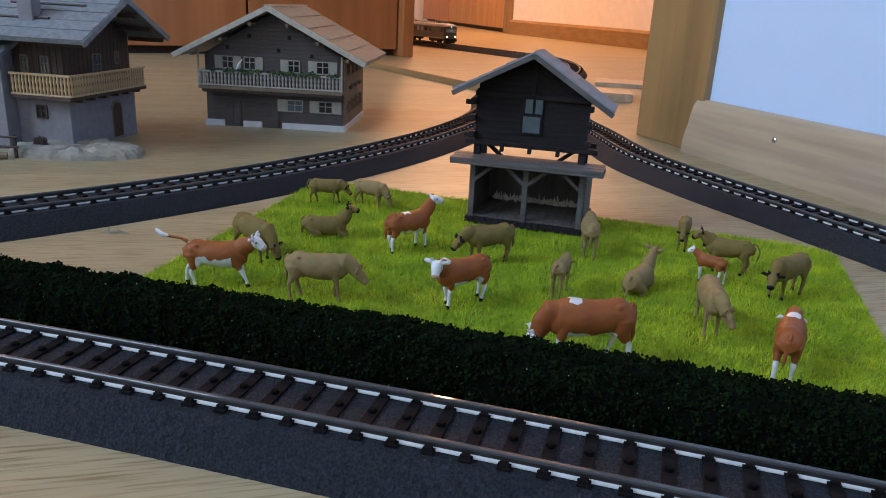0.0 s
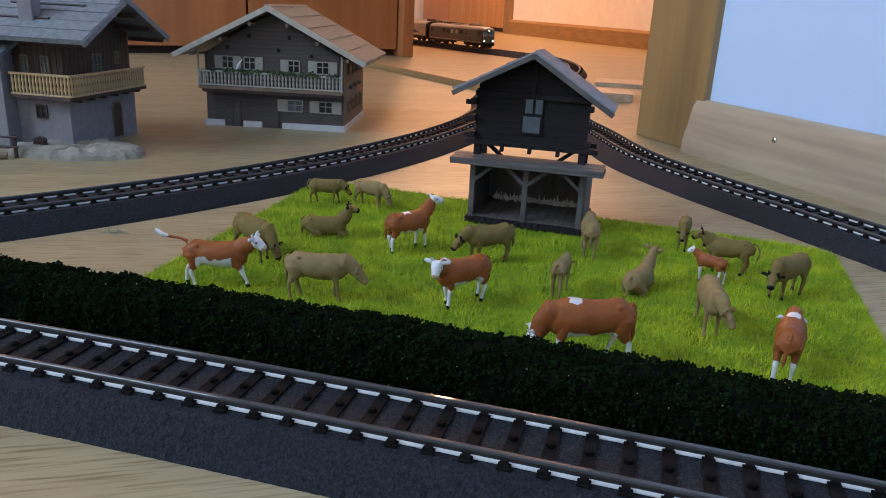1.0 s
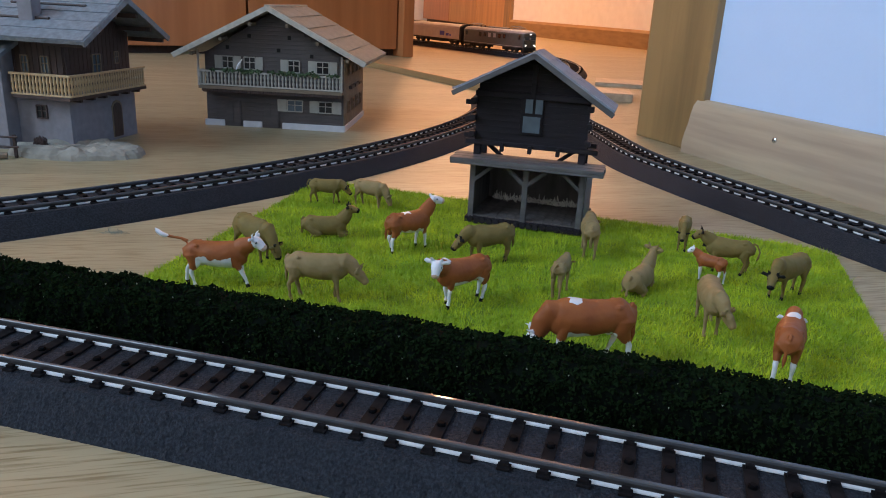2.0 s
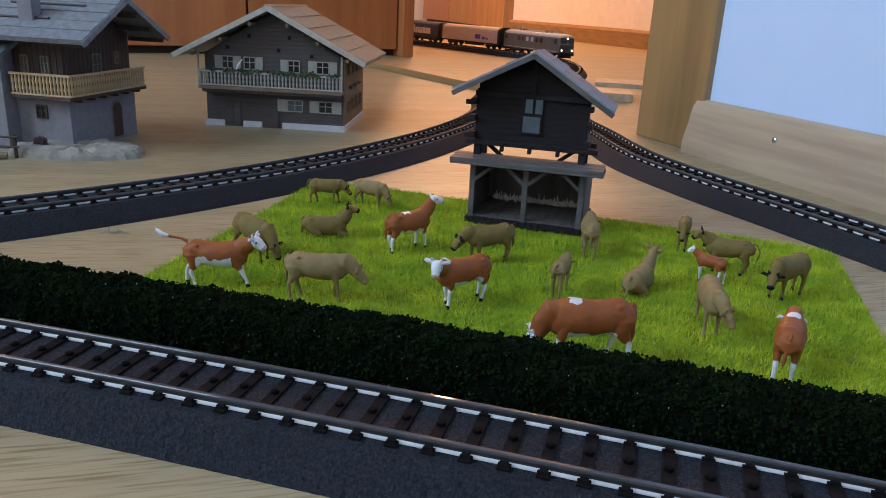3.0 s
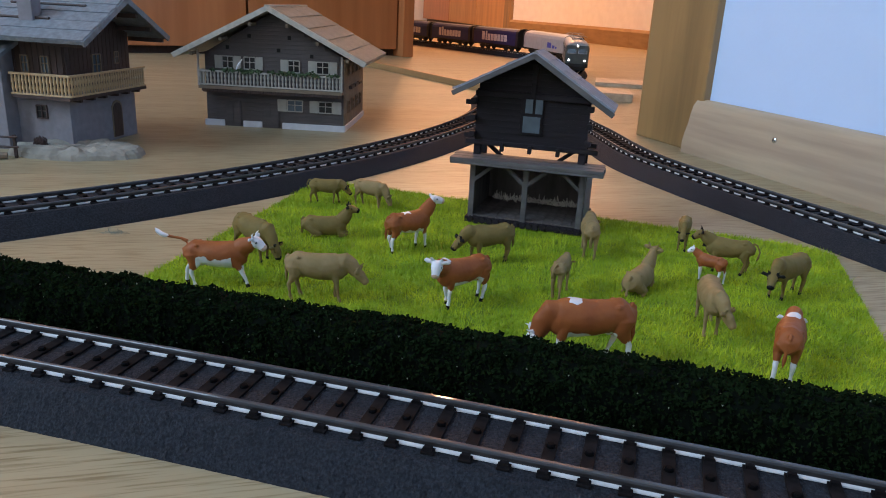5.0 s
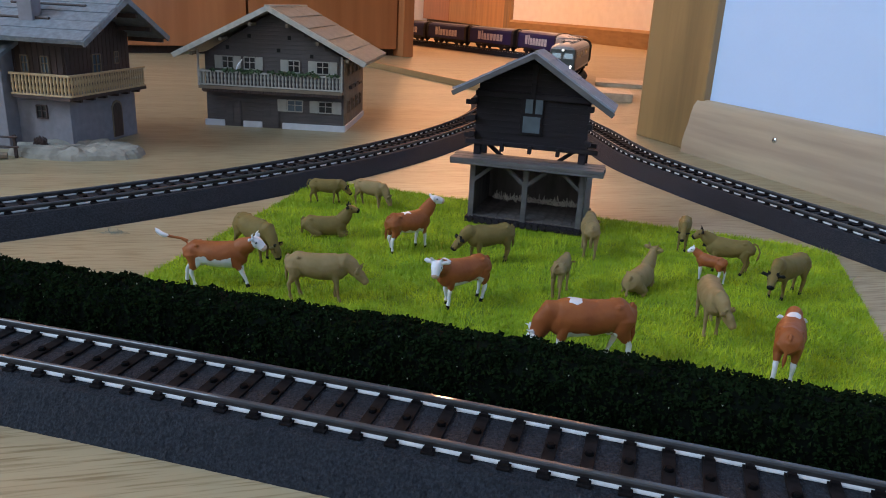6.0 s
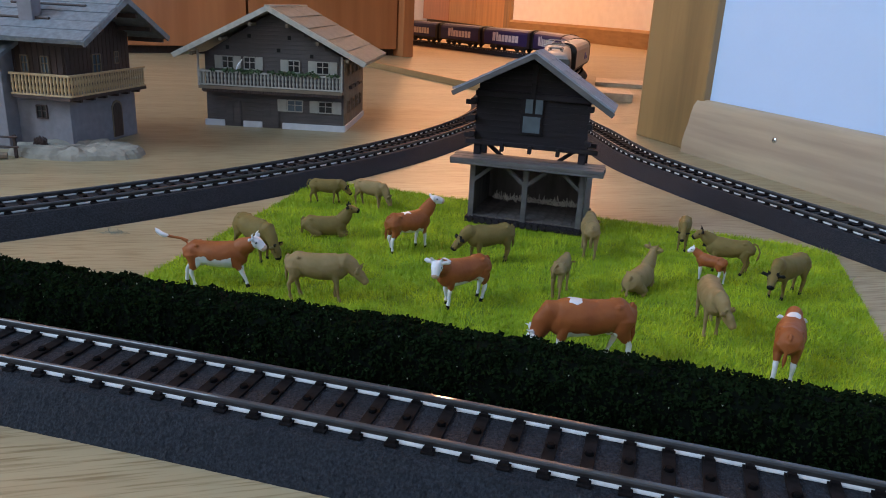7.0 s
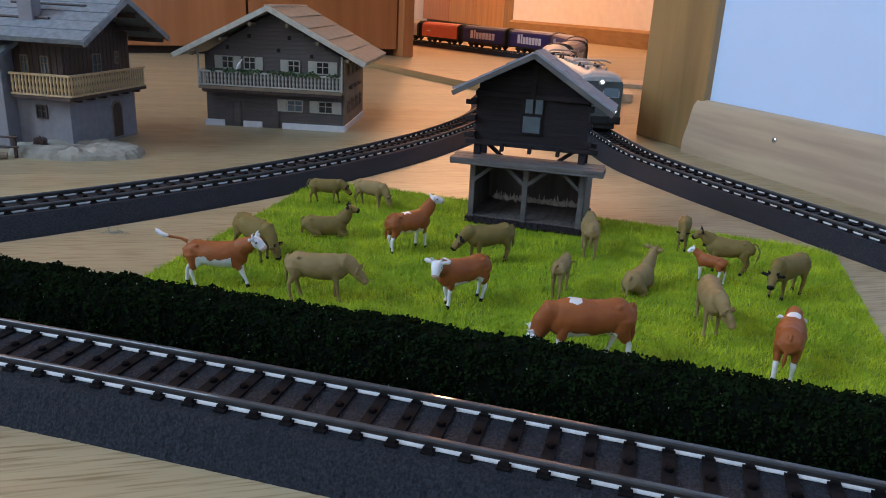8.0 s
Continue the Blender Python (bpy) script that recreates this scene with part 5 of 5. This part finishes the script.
        for y in (-11.6, 11.6):
            box(bm, (s * 52, y, 6.2), (46, 2.4, 5.6), bev=0.5)
            for x in (-14, 0, 14):
                box(bm, (s * 52 + x, y * 1.1, 6.4), (6, 1.6, 5), bev=0.4)
        box(bm, (s * 52, 0, 7.5), (40, 14, 4))
        part("bogie", bm, M_CHASSIS, t)
        wheelset(t, s * 52 - 15)
        wheelset(t, s * 52 + 15)
    # side windows, grilles and lining
    for y in (-1, 1):
        for x in (-38, -23, -8, 8, 23, 38):
            bm = bmesh.new()
            box(bm, (x, y * 17.2, 28), (8, 0.6, 8), bev=0.2)
            part("side_grille", bm, M_LOCOROOF if abs(x) < 10 else M_DARKPANE, t)
        for x in (-83, 83):
            bm = bmesh.new()
            box(bm, (x, y * 17.2, 28.5), (6, 0.6, 8.4), bev=0.2)
            part("cab_window", bm, M_DARKPANE, t)
        bm = bmesh.new()
        box(bm, (0, y * 17.25, 11.4), (178, 0.5, 0.8))
        part("lining", bm, M_LOCOROOF, t)
    return t


def build_wagon(L, m_side, label, marks, m_mark, dark_ends=True):
    """A covered wagon, its middle at x 0, rails at z 0."""
    t = thing("goods_wagon", 0, 0, 0, 0, label, "model wagon", "wagons of the train")
    bm = bmesh.new()
    sec = [(-16.6, 12), (-17, 14), (-17, 33.5), (-15.4, 38), (-11, 41.2), (-4, 42.8), (4, 42.8), (11, 41.2), (15.4, 38), (17, 33.5), (17, 14), (16.6, 12)]
    rings = [[bm.verts.new((x, y, z)) for y, z in sec] for x in (-L / 2 + 4, L / 2 - 4)]
    for k in range(len(sec)):
        bm.faces.new((rings[0][k], rings[0][(k + 1) % len(sec)], rings[1][(k + 1) % len(sec)], rings[1][k]))
    bm.faces.new(rings[0])
    bm.faces.new(rings[1])
    part("body", bm, m_side, t)
    for s in (-1, 1):
        bm = bmesh.new()
        r2 = [[bm.verts.new((s * x, y * k, 11.5 + (z - 11.5) * (1.03 if k > 1 else 1.0))) for y, z in sec] for x, k in ((L / 2 - 9, 1.025), (L / 2 - 2.5, 1.025))]
        for k in range(len(sec)):
            bm.faces.new((r2[0][k], r2[0][(k + 1) % len(sec)], r2[1][(k + 1) % len(sec)], r2[1][k]))
        bm.faces.new(r2[0])
        bm.faces.new(r2[1])
        part("end_frame", bm, M_CHASSIS, t)
        for y in (-10, 10):
            bm = bmesh.new()
            tube(bm, [(s * (L / 2 - 3), y, 9.6), (s * (L / 2 - 0.3), y, 9.6), (s * (L / 2 + 0.4), y, 9.6)], [1.1, 2.4, 2.2], 10)
            part("buffer", bm, M_CHASSIS, t)
        wheelset(t, s * (L / 2 - 28))
        wheelset(t, s * (L / 2 - 46))
        bm = bmesh.new()
        for y in (-11, 11):
            box(bm, (s * (L / 2 - 37), y, 6.4), (28, 2, 4.4), bev=0.4)
        part("bogie", bm, M_CHASSIS, t)
    bm = bmesh.new()
    box(bm, (0, 0, 10.6), (L - 6, 32, 2.8), bev=0.4)
    box(bm, (0, 0, 7.0), (L * 0.25, 12, 5))
    part("underframe", bm, M_CHASSIS, t)
    # plain bars where the sides are lettered
    for side in (-1, 1):
        for cx, cz, w, h in marks:
            bm = bmesh.new()
            box(bm, (-side * cx, side * 17.1, cz), (w, 0.5, h))
            part("sign_bar", bm, m_mark, t)
    return t


# how far the train's front still is from its last place, second by second
GONE = [(-1, 1326), (0, 1200), (1.5, 1008), (3, 822), (4.5, 626), (6, 425), (7, 228), (7.5, 98), (8, 0), (9, -220)]
GONE_LINE = smooth_line(GONE, 0.5)
TRAIN = []


def on_line(s):
    return np.interp(s, LINE_S, LINE[:, 0]), np.interp(s, LINE_S, LINE[:, 1])


def build_train():
    bars = [(-34, 26, 8.5, 16), (-24.5, 26.5, 4.5, 17)] + [(-16 + 10.2 * k, 24, 8.0, 12.5) for k in range(6)]
    cargo = [(30, 22.5, 17, 9), (49, 20.5, 10, 5), (60, 19.5, 6, 3)]
    grey = "light grey covered wagon with a small blue sign"
    navy = "navy blue covered wagon with pale bar lettering"
    stock = [(build_loco(), 195.0, 50.0), (build_wagon(203, M_BEIGE, grey, cargo, M_BLUEMARK), 205.0, 60.0)]
    first = build_wagon(148, M_NAVY, navy, bars, M_MARK)
    stock.append((first, 150.0, 38.0))
    for k in range(4):
        stock.append((copy_thing(first, Matrix()), 150.0, 38.0))
    stock.append((build_wagon(148, M_ORANGE, "orange-red covered wagon with small pale sign", [(-40, 24, 14, 2.5)], M_MARK), 150.0, 38.0))
    last = build_wagon(148, M_BEIGE, "light grey covered wagon at the train's end", [(30, 22.5, 14, 6)], M_BLUEMARK)
    stock.append((last, 150.0, 38.0))
    behind = 0.0
    for ob, length, pivot in stock:
        TRAIN.append((ob, behind + length / 2, pivot))
        behind += length


def train_pose(mid, pivot, t):
    s = S_END - float(np.interp(t, GONE_LINE[:, 0], GONE_LINE[:, 1])) - mid
    x1, y1 = on_line(s + pivot)
    x0, y0 = on_line(s - pivot)
    return pose((x0 + x1) / 2 * MM, (y0 + y1) / 2 * MM, RAIL_TOP * MM, 0, 0, math.degrees(math.atan2(y1 - y0, x1 - x0)))


def motions():
    for ob, mid, pivot in TRAIN:
        walk(ob, [(k * 0.25, train_pose(mid, pivot, k * 0.25)) for k in range(33)])


def build_fluff():
    """A wisp of dust before the left track."""
    t = thing("dust_fluff", -132, 281, 0, 0, "small wisp of pale dust lying on the floor", "dust")
    r2 = np.random.RandomState(4)
    bm = bmesh.new()
    for k in range(26):
        a, b = r2.normal(0, 2.6, 2), r2.normal(0, 2.6, 2)
        tube(bm, [(a[0], a[1] * 0.6, 0.1), ((a[0] + b[0]) / 2, 0, abs(r2.normal(0.8, 0.8)) + 0.1), (b[0], b[1] * 0.6, 0.1)], [0.06, 0.08, 0.06], 4)
    part("fibres", bm, M_FLECK, t)


build_fluff()
build_rooms()
build_woodwork()
build_tracks()
build_meadow()
build_hedge()
build_cattle()
build_barn()
build_chalet()
build_farmhouse()
build_train()
build_floor()
motions()
